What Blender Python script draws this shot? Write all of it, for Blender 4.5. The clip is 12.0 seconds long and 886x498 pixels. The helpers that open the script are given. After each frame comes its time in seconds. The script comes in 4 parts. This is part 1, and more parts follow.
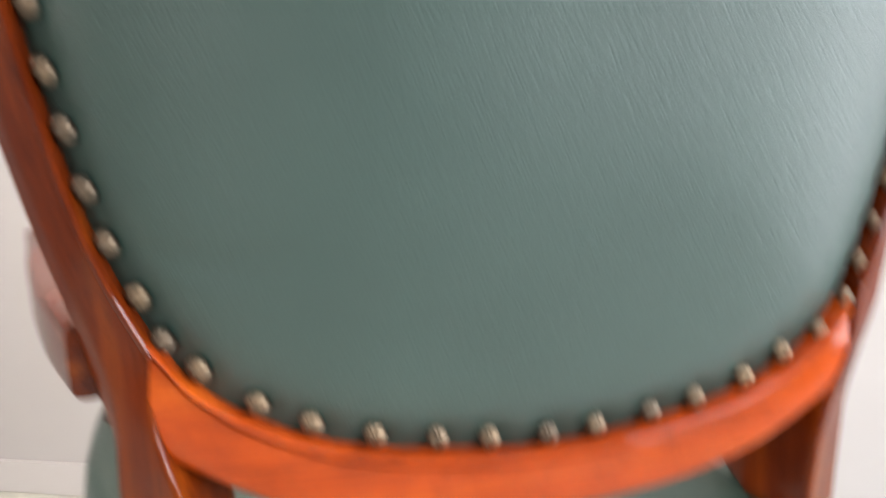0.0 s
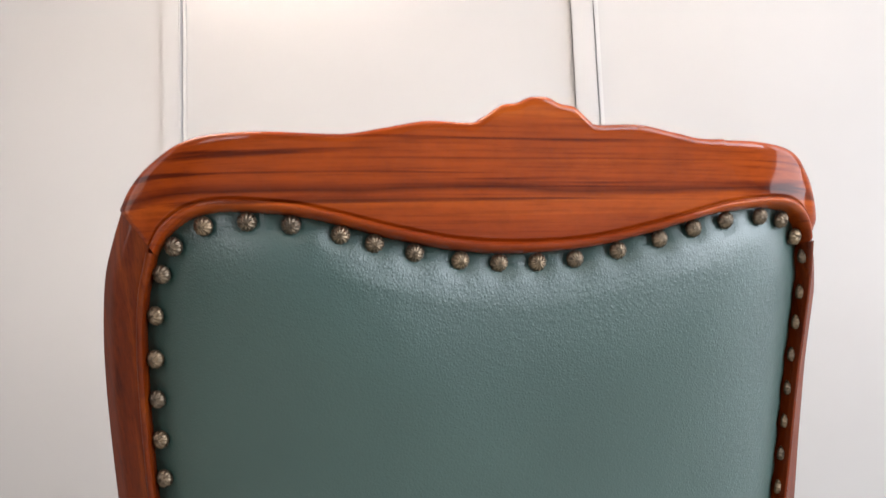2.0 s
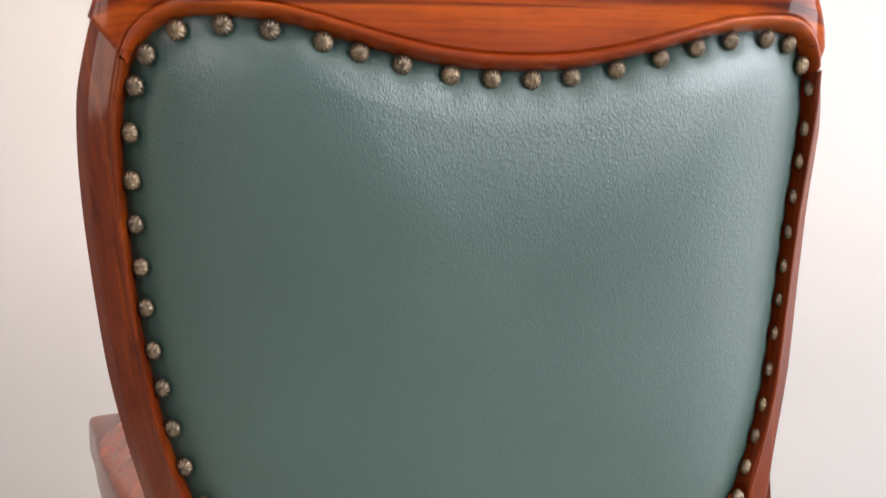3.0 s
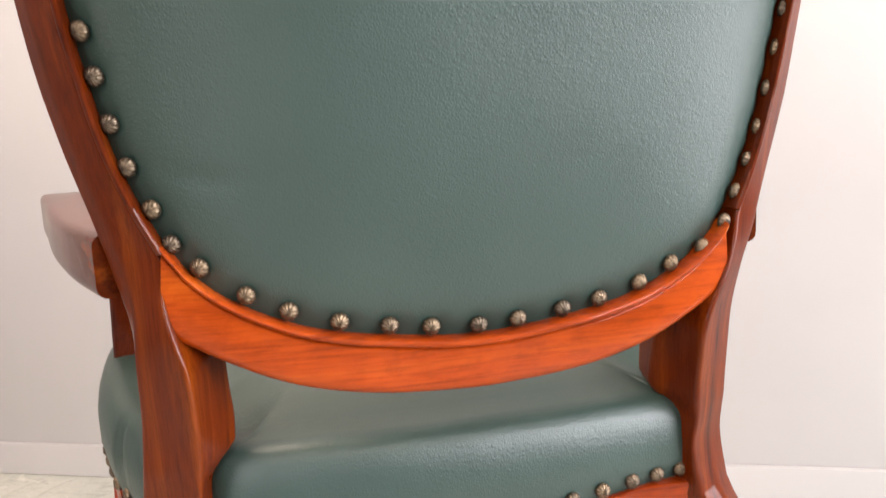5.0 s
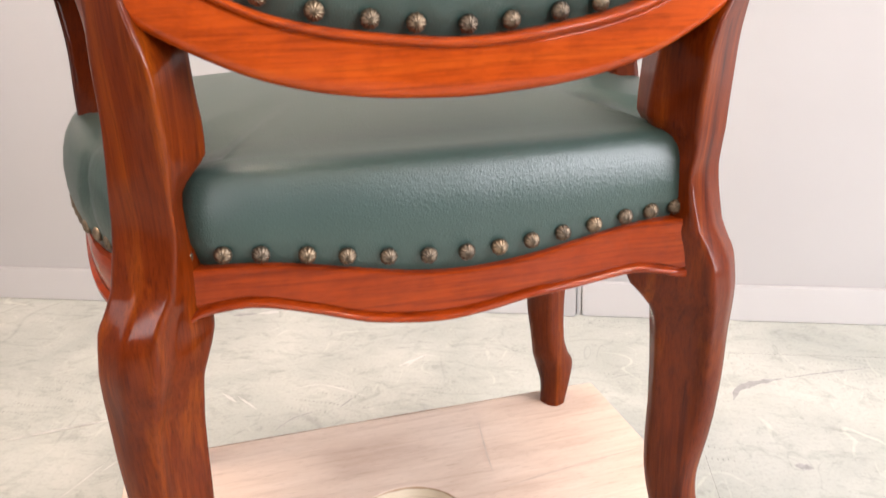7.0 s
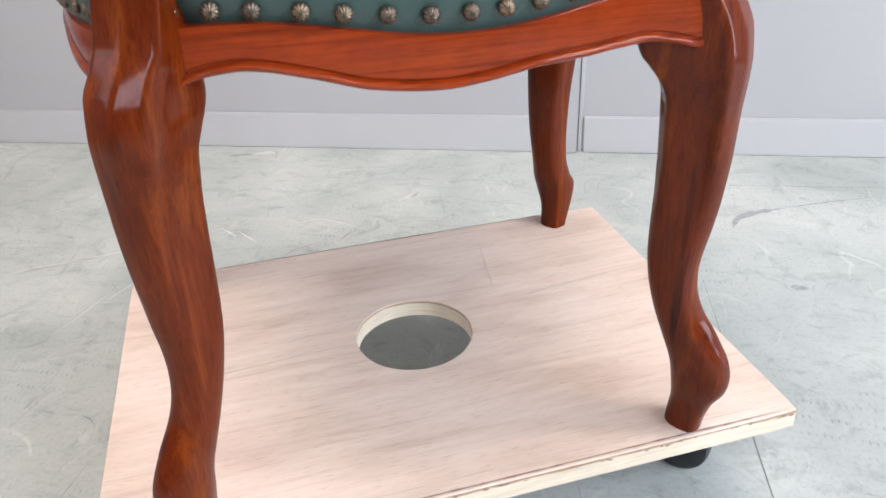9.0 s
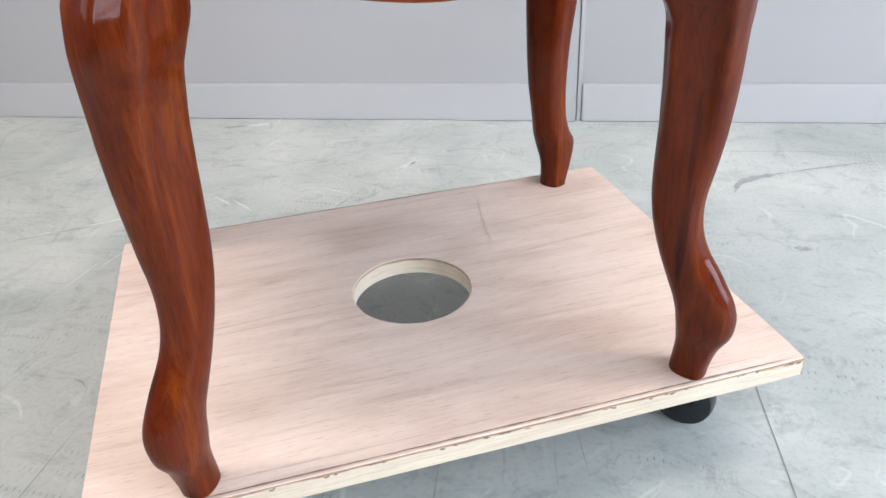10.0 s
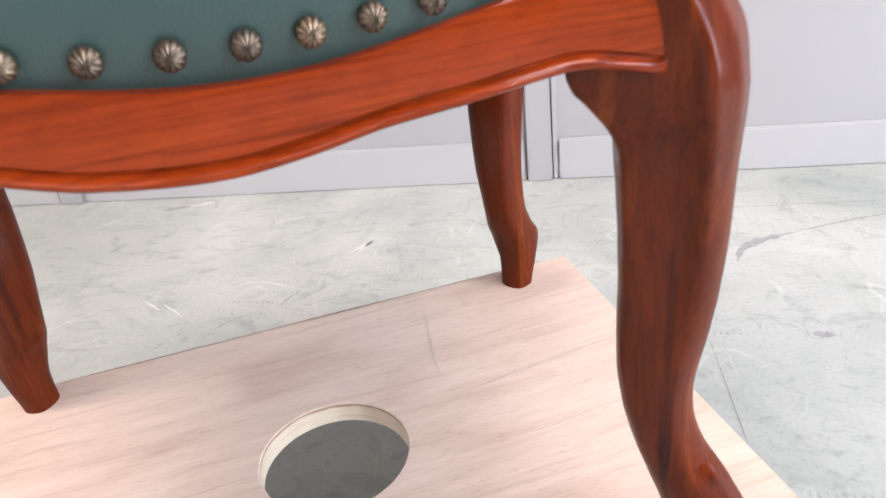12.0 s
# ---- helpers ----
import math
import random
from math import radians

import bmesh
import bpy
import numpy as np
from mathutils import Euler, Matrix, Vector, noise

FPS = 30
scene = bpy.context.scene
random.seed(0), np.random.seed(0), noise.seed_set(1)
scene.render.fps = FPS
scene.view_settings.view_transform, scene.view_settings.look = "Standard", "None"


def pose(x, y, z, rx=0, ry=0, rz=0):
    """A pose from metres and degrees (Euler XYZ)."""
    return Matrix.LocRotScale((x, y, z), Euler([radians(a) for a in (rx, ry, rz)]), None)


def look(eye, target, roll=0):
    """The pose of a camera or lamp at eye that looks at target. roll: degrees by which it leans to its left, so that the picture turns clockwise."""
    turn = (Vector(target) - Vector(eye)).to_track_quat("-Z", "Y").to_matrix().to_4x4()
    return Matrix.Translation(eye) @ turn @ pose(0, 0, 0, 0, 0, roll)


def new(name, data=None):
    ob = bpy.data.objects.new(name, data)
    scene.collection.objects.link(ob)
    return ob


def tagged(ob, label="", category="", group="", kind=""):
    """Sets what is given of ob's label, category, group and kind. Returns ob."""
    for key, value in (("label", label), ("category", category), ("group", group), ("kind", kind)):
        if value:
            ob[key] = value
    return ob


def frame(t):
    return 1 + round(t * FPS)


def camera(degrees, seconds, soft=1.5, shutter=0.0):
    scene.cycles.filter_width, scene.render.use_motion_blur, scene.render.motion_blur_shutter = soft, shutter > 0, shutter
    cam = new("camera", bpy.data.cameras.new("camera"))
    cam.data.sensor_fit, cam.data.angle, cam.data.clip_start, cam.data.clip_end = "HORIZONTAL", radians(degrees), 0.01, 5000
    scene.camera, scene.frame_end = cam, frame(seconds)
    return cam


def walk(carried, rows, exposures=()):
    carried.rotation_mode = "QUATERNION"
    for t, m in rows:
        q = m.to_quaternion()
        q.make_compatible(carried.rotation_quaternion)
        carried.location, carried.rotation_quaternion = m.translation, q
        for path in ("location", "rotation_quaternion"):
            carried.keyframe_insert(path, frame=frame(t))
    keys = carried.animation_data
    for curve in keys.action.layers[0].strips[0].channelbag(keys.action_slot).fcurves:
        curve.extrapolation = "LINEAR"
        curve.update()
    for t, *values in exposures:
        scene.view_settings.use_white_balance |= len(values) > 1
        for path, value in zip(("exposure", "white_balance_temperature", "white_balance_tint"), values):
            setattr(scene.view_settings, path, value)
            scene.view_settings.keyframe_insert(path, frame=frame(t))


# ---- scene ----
cam = camera(61.0, 12.0, shutter=0.4)
PATH = [
    (0, (0.04, -0.333, 0.836), (-0.32, 1.605, 0.497), -2.1),
    (0.2, (0.051, -0.334, 0.914), (-0.526, 1.564, 0.659), 0.0),
    (0.5, (0.01, -0.389, 0.947), (-0.312, 1.585, 0.961), -1.4),
    (1, (0.095, -0.468, 0.982), (-0.234, 1.501, 1.103), -1.1),
    (1.5, (0.107, -0.493, 0.99), (-0.287, 1.463, 1.127), -1.4),
    (2, (0.092, -0.486, 0.974), (-0.301, 1.465, 1.166), -2.2),
    (2.5, (0.092, -0.469, 0.94), (-0.295, 1.49, 1.053), -2.2),
    (3, (0.088, -0.463, 0.907), (-0.302, 1.499, 0.937), -2.3),
    (3.2, (0.088, -0.457, 0.895), (-0.301, 1.505, 0.891), -2.4),
    (4.8, (0.081, -0.429, 0.812), (-0.263, 1.52, 0.526), -2.5),
    (5, (0.08, -0.426, 0.804), (-0.257, 1.519, 0.481), -2.5),
    (5.5, (0.08, -0.422, 0.778), (-0.252, 1.507, 0.367), -2.5),
    (6, (0.077, -0.419, 0.756), (-0.243, 1.488, 0.246), -2.3),
    (6.5, (0.077, -0.415, 0.733), (-0.234, 1.466, 0.127), -2.0),
    (7, (0.074, -0.415, 0.708), (-0.224, 1.444, 0.033), -2.0),
    (7.5, (0.075, -0.41, 0.683), (-0.226, 1.41, -0.089), -2.1),
    (9.3, (0.068, -0.424, 0.623), (-0.21, 1.28, -0.385), -2.6),
    (9.5, (0.071, -0.424, 0.606), (-0.208, 1.282, -0.4), -2.6),
    (10, (0.067, -0.427, 0.601), (-0.206, 1.271, -0.421), -2.9),
    (10.5, (0.07, -0.423, 0.601), (-0.208, 1.268, -0.43), -3.6),
    (11, (0.077, -0.414, 0.633), (-0.197, 1.291, -0.376), -5.3),
    (11.2, (0.094, -0.388, 0.644), (-0.182, 1.336, -0.332), -6.4),
    (11.5, (0.114, -0.307, 0.639), (-0.17, 1.429, -0.313), -7.7),
    (11.8, (0.123, -0.238, 0.62), (-0.162, 1.496, -0.334), -7.4),
    (12, (0.117, -0.213, 0.6), (-0.176, 1.515, -0.364), -6.8),
]
walk(cam, [(t, look(eye, aim, lean)) for t, eye, aim, lean in PATH],
     exposures=[(0.0, 1.03, 6950, 18), (0.7, 0.80, 6800, 17), (1.5, 0.46, 6550, 15), (3.2, 0.84, 6950, 19), (5.5, 0.93, 7250, 22), (7.5, 0.86, 7000, 22), (9.5, 0.56, 5950, 14), (11.0, 0.54, 5950, 14), (12.0, 0.76, 6300, 20)])

# ---- light ----
world = bpy.data.worlds.new("sky")
world.use_nodes = True
scene.world = world
sky = world.node_tree.nodes.new("ShaderNodeTexSky")
sky.sky_type, sky.sun_disc = "NISHITA", False
sky.sun_elevation, sky.sun_rotation = radians(40), radians(150)
world.node_tree.nodes["Background"].inputs["Strength"].default_value = 0.1
world.node_tree.links.new(sky.outputs[0], world.node_tree.nodes["Background"].inputs["Color"])


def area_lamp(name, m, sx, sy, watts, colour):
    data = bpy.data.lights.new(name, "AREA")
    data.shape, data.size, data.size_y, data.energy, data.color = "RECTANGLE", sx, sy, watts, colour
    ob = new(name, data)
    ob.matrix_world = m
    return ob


ROOM_L, ROOM_R, ROOM_BACK, WALL_Y, ROOM_H = -2.4, 2.3, -3.0, 1.126, 2.5
# side window in the east wall, second window behind
WIN_Y0, WIN_Y1, WIN_Z0, WIN_Z1 = -2.3, -0.22, 0.85, 2.2
GATE_Y0, GATE_Y1, GATE_Z0 = -0.12, 0.78, 0.06
REAR_X0, REAR_X1, REAR_Z0 = -1.5, -0.3, 0.85
WEST_Y0, WEST_Y1 = -1.7, -0.3
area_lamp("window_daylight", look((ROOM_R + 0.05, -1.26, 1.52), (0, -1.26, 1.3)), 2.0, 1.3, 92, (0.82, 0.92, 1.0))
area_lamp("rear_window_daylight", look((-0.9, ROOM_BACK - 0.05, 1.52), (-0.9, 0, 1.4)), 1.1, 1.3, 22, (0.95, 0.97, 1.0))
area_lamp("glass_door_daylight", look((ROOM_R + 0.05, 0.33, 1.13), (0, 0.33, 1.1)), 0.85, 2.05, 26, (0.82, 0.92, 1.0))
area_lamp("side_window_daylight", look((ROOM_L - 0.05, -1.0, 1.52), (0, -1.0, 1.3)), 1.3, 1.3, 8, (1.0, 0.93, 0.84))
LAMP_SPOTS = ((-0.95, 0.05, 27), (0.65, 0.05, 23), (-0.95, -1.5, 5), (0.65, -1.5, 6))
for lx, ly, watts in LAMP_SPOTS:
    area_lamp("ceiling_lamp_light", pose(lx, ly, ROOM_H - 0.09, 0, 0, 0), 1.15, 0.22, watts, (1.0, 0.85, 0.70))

# ---- materials ----
def nodes_of(name):
    mat = bpy.data.materials.new(name)
    mat.use_nodes = True
    return mat, mat.node_tree, mat.node_tree.nodes["Principled BSDF"]


def add(tree, kind, **values):
    n = tree.nodes.new(kind)
    for key, value in values.items():
        if key == "mode":
            n.blend_type, n.data_type = value, "RGBA"
        elif key in n.inputs:
            n.inputs[key].default_value = value
    return n


def ramp(tree, fac, stops):
    n = tree.nodes.new("ShaderNodeValToRGB")
    while len(n.color_ramp.elements) < len(stops):
        n.color_ramp.elements.new(0.5)
    for e, (p, c) in zip(n.color_ramp.elements, stops):
        e.position, e.color = p, (*c, 1)
    tree.links.new(fac, n.inputs[0])
    return n.outputs[0]


def coords(tree, scale, turn=(0, 0, 0)):
    tc, mp = tree.nodes.new("ShaderNodeTexCoord"), tree.nodes.new("ShaderNodeMapping")
    mp.inputs["Scale"].default_value = scale
    mp.inputs["Rotation"].default_value = turn
    tree.links.new(tc.outputs["Object"], mp.inputs[0])
    return mp.outputs[0]


def bump(tree, shader, height, strength, distance):
    b = add(tree, "ShaderNodeBump", Strength=strength, Distance=distance)
    tree.links.new(height, b.inputs["Height"])
    tree.links.new(b.outputs[0], shader.inputs["Normal"])
    return b


def mixed(tree, fac, a, b, how="MIX"):
    m = tree.nodes.new("ShaderNodeMix")
    m.data_type, m.blend_type = "RGBA", how
    for value, socket in ((fac, m.inputs[0]), (a, m.inputs[6]), (b, m.inputs[7])):
        if isinstance(value, (int, float)):
            socket.default_value = value
        elif isinstance(value, tuple):
            socket.default_value = (*value, 1)
        else:
            tree.links.new(value, socket)
    return m.outputs[2]


def varnished_wood(name, stretch, dark, mid_tone, light, figure=False, streak=0.85, gloss=0.6, sheen=0.05):
    """Red-brown varnished timber with long figure; stretch is small along the grain."""
    mat, tree, sh = nodes_of(name)
    v = coords(tree, stretch)
    bands = add(tree, "ShaderNodeTexNoise", Scale=5.0, Detail=4.0, Roughness=0.55, Distortion=0.35)
    tree.links.new(v, bands.inputs["Vector"])
    lines = add(tree, "ShaderNodeTexNoise", Scale=21.0, Detail=5.0, Roughness=0.5, Distortion=0.5)
    tree.links.new(v, lines.inputs["Vector"])
    fine = add(tree, "ShaderNodeTexNoise", Scale=75.0, Detail=5.0, Roughness=0.7)
    tree.links.new(v, fine.inputs["Vector"])
    pores = add(tree, "ShaderNodeTexNoise", Scale=34.0, Detail=2.0, Roughness=0.6)
    tree.links.new(coords(tree, tuple(c * 4 if c < 2 else c for c in stretch)), pores.inputs["Vector"])
    cloud = add(tree, "ShaderNodeTexNoise", Scale=16.0, Detail=3.0)
    tree.links.new(coords(tree, (1.2, 1.2, 0.3) if stretch[2] < 1 else (1, 1, 1)), cloud.inputs["Vector"])
    base = ramp(tree, bands.outputs[0], [(0.30, dark), (0.42, mid_tone), (0.56, mid_tone), (0.72, light)])
    base = mixed(tree, streak, base, ramp(tree, lines.outputs[0], [(0.33, (0.30, 0.22, 0.20)), (0.39, (0.66, 0.56, 0.52)), (0.45, (1, 1, 1)), (0.70, (1, 1, 1))]), "MULTIPLY")
    base = mixed(tree, 0.55, base, ramp(tree, fine.outputs[0], [(0.36, (0.50, 0.42, 0.38)), (0.52, (1, 1, 1))]), "MULTIPLY")
    base = mixed(tree, 0.4, base, ramp(tree, cloud.outputs[0], [(0.34, (0.58, 0.48, 0.42)), (0.60, (1, 1, 1))]), "MULTIPLY")
    base = mixed(tree, 0.22, base, ramp(tree, pores.outputs[0], [(0.30, (0.45, 0.34, 0.30)), (0.45, (1, 1, 1))]), "MULTIPLY")
    fleck = add(tree, "ShaderNodeTexNoise", Scale=70.0, Detail=4.0, Roughness=0.65)
    upright = stretch[2] < 1
    tree.links.new(coords(tree, (1.6, 1.6, 0.22) if upright else (1, 1, 1.6)), fleck.inputs["Vector"])
    base = mixed(tree, 0.22 if figure else 0.33, base, ramp(tree, fleck.outputs[0], [(0.36, (0.55, 0.45, 0.4)), (0.54, (1, 1, 1))]), "MULTIPLY")
    if figure:
        split, tc = tree.nodes.new("ShaderNodeSeparateXYZ"), tree.nodes.new("ShaderNodeTexCoord")
        tree.links.new(tc.outputs["Object"], split.inputs[0])
        drift = add(tree, "ShaderNodeTexNoise", Scale=7.0, Detail=2.0)
        tree.links.new(coords(tree, (1, 1, 0.2)), drift.inputs["Vector"])
        height = tree.nodes.new("ShaderNodeMath")
        height.operation = "MULTIPLY_ADD"
        height.inputs[1].default_value = 0.022
        tree.links.new(drift.outputs[0], height.inputs[0])
        tree.links.new(split.outputs["Z"], height.inputs[2])
        spot = tree.nodes.new("ShaderNodeMapRange")
        spot.inputs[1].default_value, spot.inputs[2].default_value = 0.895, 0.945
        tree.links.new(height.outputs[0], spot.inputs[0])
        band = ramp(tree, spot.outputs[0], [(0.0, (0.72, 0.6, 0.55)), (0.16, (0.95, 0.93, 0.9)), (0.44, (0.98, 0.96, 0.95)), (0.50, (0.30, 0.22, 0.20)), (0.54, (0.55, 0.45, 0.4)), (0.60, (1, 1, 1)), (0.80, (1, 1, 1))])
        base = mixed(tree, 0.9, base, band, "MULTIPLY")
    tree.links.new(base, sh.inputs["Base Color"])
    sh.inputs["Roughness"].default_value = 0.5
    sh.inputs["Specular IOR Level"].default_value = 0.03
    sh.inputs["Coat Weight"].default_value = gloss
    sh.inputs["Coat IOR"].default_value = 1.45
    sh.inputs["Coat Roughness"].default_value = sheen
    bump(tree, sh, fine.outputs[0], 0.04, 0.0005)
    ripple = add(tree, "ShaderNodeTexNoise", Scale=28.0, Detail=1.0)
    tree.links.new(coords(tree, (1, 1, 1)), ripple.inputs["Vector"])
    soft = add(tree, "ShaderNodeBump", Strength=0.08, Distance=0.004)
    tree.links.new(ripple.outputs[0], soft.inputs["Height"])
    tree.links.new(soft.outputs[0], sh.inputs["Coat Normal"])
    return mat


wood_along = varnished_wood("mahogany_grain_across", (0.26, 1.2, 10), (0.080, 0.0080, 0.0014), (0.235, 0.0285, 0.0026), (0.370, 0.0600, 0.0050), False, 0.4)
wood_crest = varnished_wood("mahogany_figured_crest", (0.16, 1, 10), (0.036, 0.0048, 0.0010), (0.250, 0.0385, 0.0032), (0.395, 0.0800, 0.0066), True, 0.95, 0.50)
# Darker mahogany: leg shade is put into the base colour; stiles share it.
wood_up_shaded = varnished_wood("mahogany_upright_shaded", (11, 9, 0.3), (0.038, 0.0042, 0.0008), (0.112, 0.0152, 0.0011), (0.195, 0.0365, 0.0024), False, 0.28, 0.46, 0.11)


# Base brighter than the seat rail's: varnish sheen is put into the colour.
wood_back_lit = varnished_wood("mahogany_back_rail_lit", (0.3, 1.2, 9), (0.160, 0.0180, 0.0024), (0.365, 0.0500, 0.0045), (0.500, 0.0900, 0.0075), False, 0.35)
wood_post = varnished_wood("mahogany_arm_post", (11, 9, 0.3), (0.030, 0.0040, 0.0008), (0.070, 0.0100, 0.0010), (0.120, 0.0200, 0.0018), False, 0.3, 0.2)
wood_arm = varnished_wood("mahogany_armrest", (7, 0.3, 9), (0.034, 0.0044, 0.0008), (0.095, 0.0140, 0.0013), (0.190, 0.0380, 0.0032), False, 0.5, 0.6)


def leather(name):
    mat, tree, sh = nodes_of(name)
    v = coords(tree, (1, 1, 1))
    cells = add(tree, "ShaderNodeTexVoronoi", Scale=520.0)
    cells.feature = "DISTANCE_TO_EDGE"
    tree.links.new(v, cells.inputs["Vector"])
    broad = add(tree, "ShaderNodeTexNoise", Scale=14.0, Detail=3.0)
    tree.links.new(v, broad.inputs["Vector"])
    creases = add(tree, "ShaderNodeTexNoise", Scale=330.0, Detail=3.0, Distortion=0.6)
    tree.links.new(coords(tree, (0.8, 1, 1.3)), creases.inputs["Vector"])
    base = ramp(tree, broad.outputs[0], [(0.3, (0.0152, 0.0395, 0.0332)), (0.7, (0.0200, 0.0470, 0.0398))])
    tree.links.new(base, sh.inputs["Base Color"])
    sh.inputs["Roughness"].default_value = 0.41
    sh.inputs["Specular IOR Level"].default_value = 0.75
    edge = tree.nodes.new("ShaderNodeMath")
    edge.operation = "MULTIPLY_ADD"
    edge.inputs[1].default_value = 1.0
    tree.links.new(cells.outputs["Distance"], edge.inputs[0])
    tree.links.new(creases.outputs[0], edge.inputs[2])
    bump(tree, sh, edge.outputs[0], 0.34, 0.0007)
    return mat


green_leather = leather("green_leather")


def brass():
    mat, tree, sh = nodes_of("antique_brass")
    v = coords(tree, (1, 1, 1))
    patina = add(tree, "ShaderNodeTexNoise", Scale=420.0, Detail=4.0)
    tree.links.new(v, patina.inputs["Vector"])
    info = tree.nodes.new("ShaderNodeObjectInfo")
    base = ramp(tree, patina.outputs[0], [(0.3, (0.070, 0.055, 0.042)), (0.65, (0.225, 0.175, 0.128))])
    tone = ramp(tree, info.outputs["Random"], [(0.0, (0.7, 0.68, 0.66)), (1.0, (1.15, 1.05, 0.9))])
    tree.links.new(mixed(tree, 1.0, base, tone, "MULTIPLY"), sh.inputs["Base Color"])
    sh.inputs["Metallic"].default_value = 0.85
    sh.inputs["Roughness"].default_value = 0.42
    return mat


antique_brass = brass()


def plywood(name, edge=False):
    mat, tree, sh = nodes_of(name)
    v = coords(tree, (0.8, 13, 1) if not edge else (2, 2, 90))
    grain = add(tree, "ShaderNodeTexNoise", Scale=7.0, Detail=6.0, Roughness=0.65, Distortion=0.5)
    tree.links.new(v, grain.inputs["Vector"])
    flat = coords(tree, (1, 2.5, 1))
    blot = add(tree, "ShaderNodeTexNoise", Scale=6.0, Detail=4.0, Distortion=0.4)
    tree.links.new(flat, blot.inputs["Vector"])
    fine = add(tree, "ShaderNodeTexNoise", Scale=1.0, Detail=4.0, Roughness=0.7)
    tree.links.new(coords(tree, (34, 420, 1) if not edge else (160, 160, 500)), fine.inputs["Vector"])
    if edge:
        base = ramp(tree, grain.outputs[0], [(0.3, (0.56, 0.45, 0.32)), (0.5, (0.70, 0.60, 0.46)), (0.75, (0.76, 0.67, 0.54))])
        split = tree.nodes.new("ShaderNodeSeparateXYZ")
        tc = tree.nodes.new("ShaderNodeTexCoord")
        tree.links.new(tc.outputs["Object"], split.inputs[0])
        rough_z = add(tree, "ShaderNodeTexNoise", Scale=34.0, Detail=4.0)
        tree.links.new(tc.outputs["Object"], rough_z.inputs["Vector"])
        wob = tree.nodes.new("ShaderNodeMath")
        wob.operation = "MULTIPLY_ADD"
        wob.inputs[1].default_value = 0.006
        tree.links.new(rough_z.outputs[0], wob.inputs[0])
        tree.links.new(split.outputs["Z"], wob.inputs[2])
        layer = tree.nodes.new("ShaderNodeMapRange")
        layer.inputs[1].default_value, layer.inputs[2].default_value = -0.022, 0.004
        tree.links.new(wob.outputs[0], layer.inputs[0])
        base = mixed(tree, 1.0, base, ramp(tree, layer.outputs[0], [(0.0, (1, 1, 1)), (0.80, (1, 1, 1)), (0.86, (0.50, 0.36, 0.28)), (0.97, (0.66, 0.52, 0.44))]), "MULTIPLY")
    else:
        base = ramp(tree, grain.outputs[0], [(0.26, (0.51, 0.382, 0.300)), (0.43, (0.635, 0.498, 0.405)), (0.62, (0.675, 0.543, 0.449)), (0.78, (0.73, 0.612, 0.52))])
    base = mixed(tree, 0.8, base, ramp(tree, blot.outputs[0], [(0.30, (0.74, 0.68, 0.65)), (0.48, (0.94, 0.92, 0.90)), (0.64, (1, 1, 1))]), "MULTIPLY")
    base = mixed(tree, 0.22, base, ramp(tree, fine.outputs[0], [(0.35, (0.75, 0.7, 0.66)), (0.6, (1, 1, 1))]), "MULTIPLY")
    if not edge:
        tick = add(tree, "ShaderNodeTexNoise", Scale=1.0, Detail=2.0, Roughness=0.6)
        tree.links.new(coords(tree, (62, 560, 1), (0, 0, 0.02)), tick.inputs["Vector"])
        base = mixed(tree, 0.45, base, ramp(tree, tick.outputs[0], [(0.30, (0.62, 0.53, 0.47)), (0.42, (1, 1, 1))]), "MULTIPLY")
    tree.links.new(base, sh.inputs["Base Color"])
    sh.inputs["Roughness"].default_value = 0.6
    bump(tree, sh, fine.outputs[0], 0.15, 0.0008)
    return mat


ply_face, ply_edge = plywood("plywood_face"), plywood("plywood_edge", True)


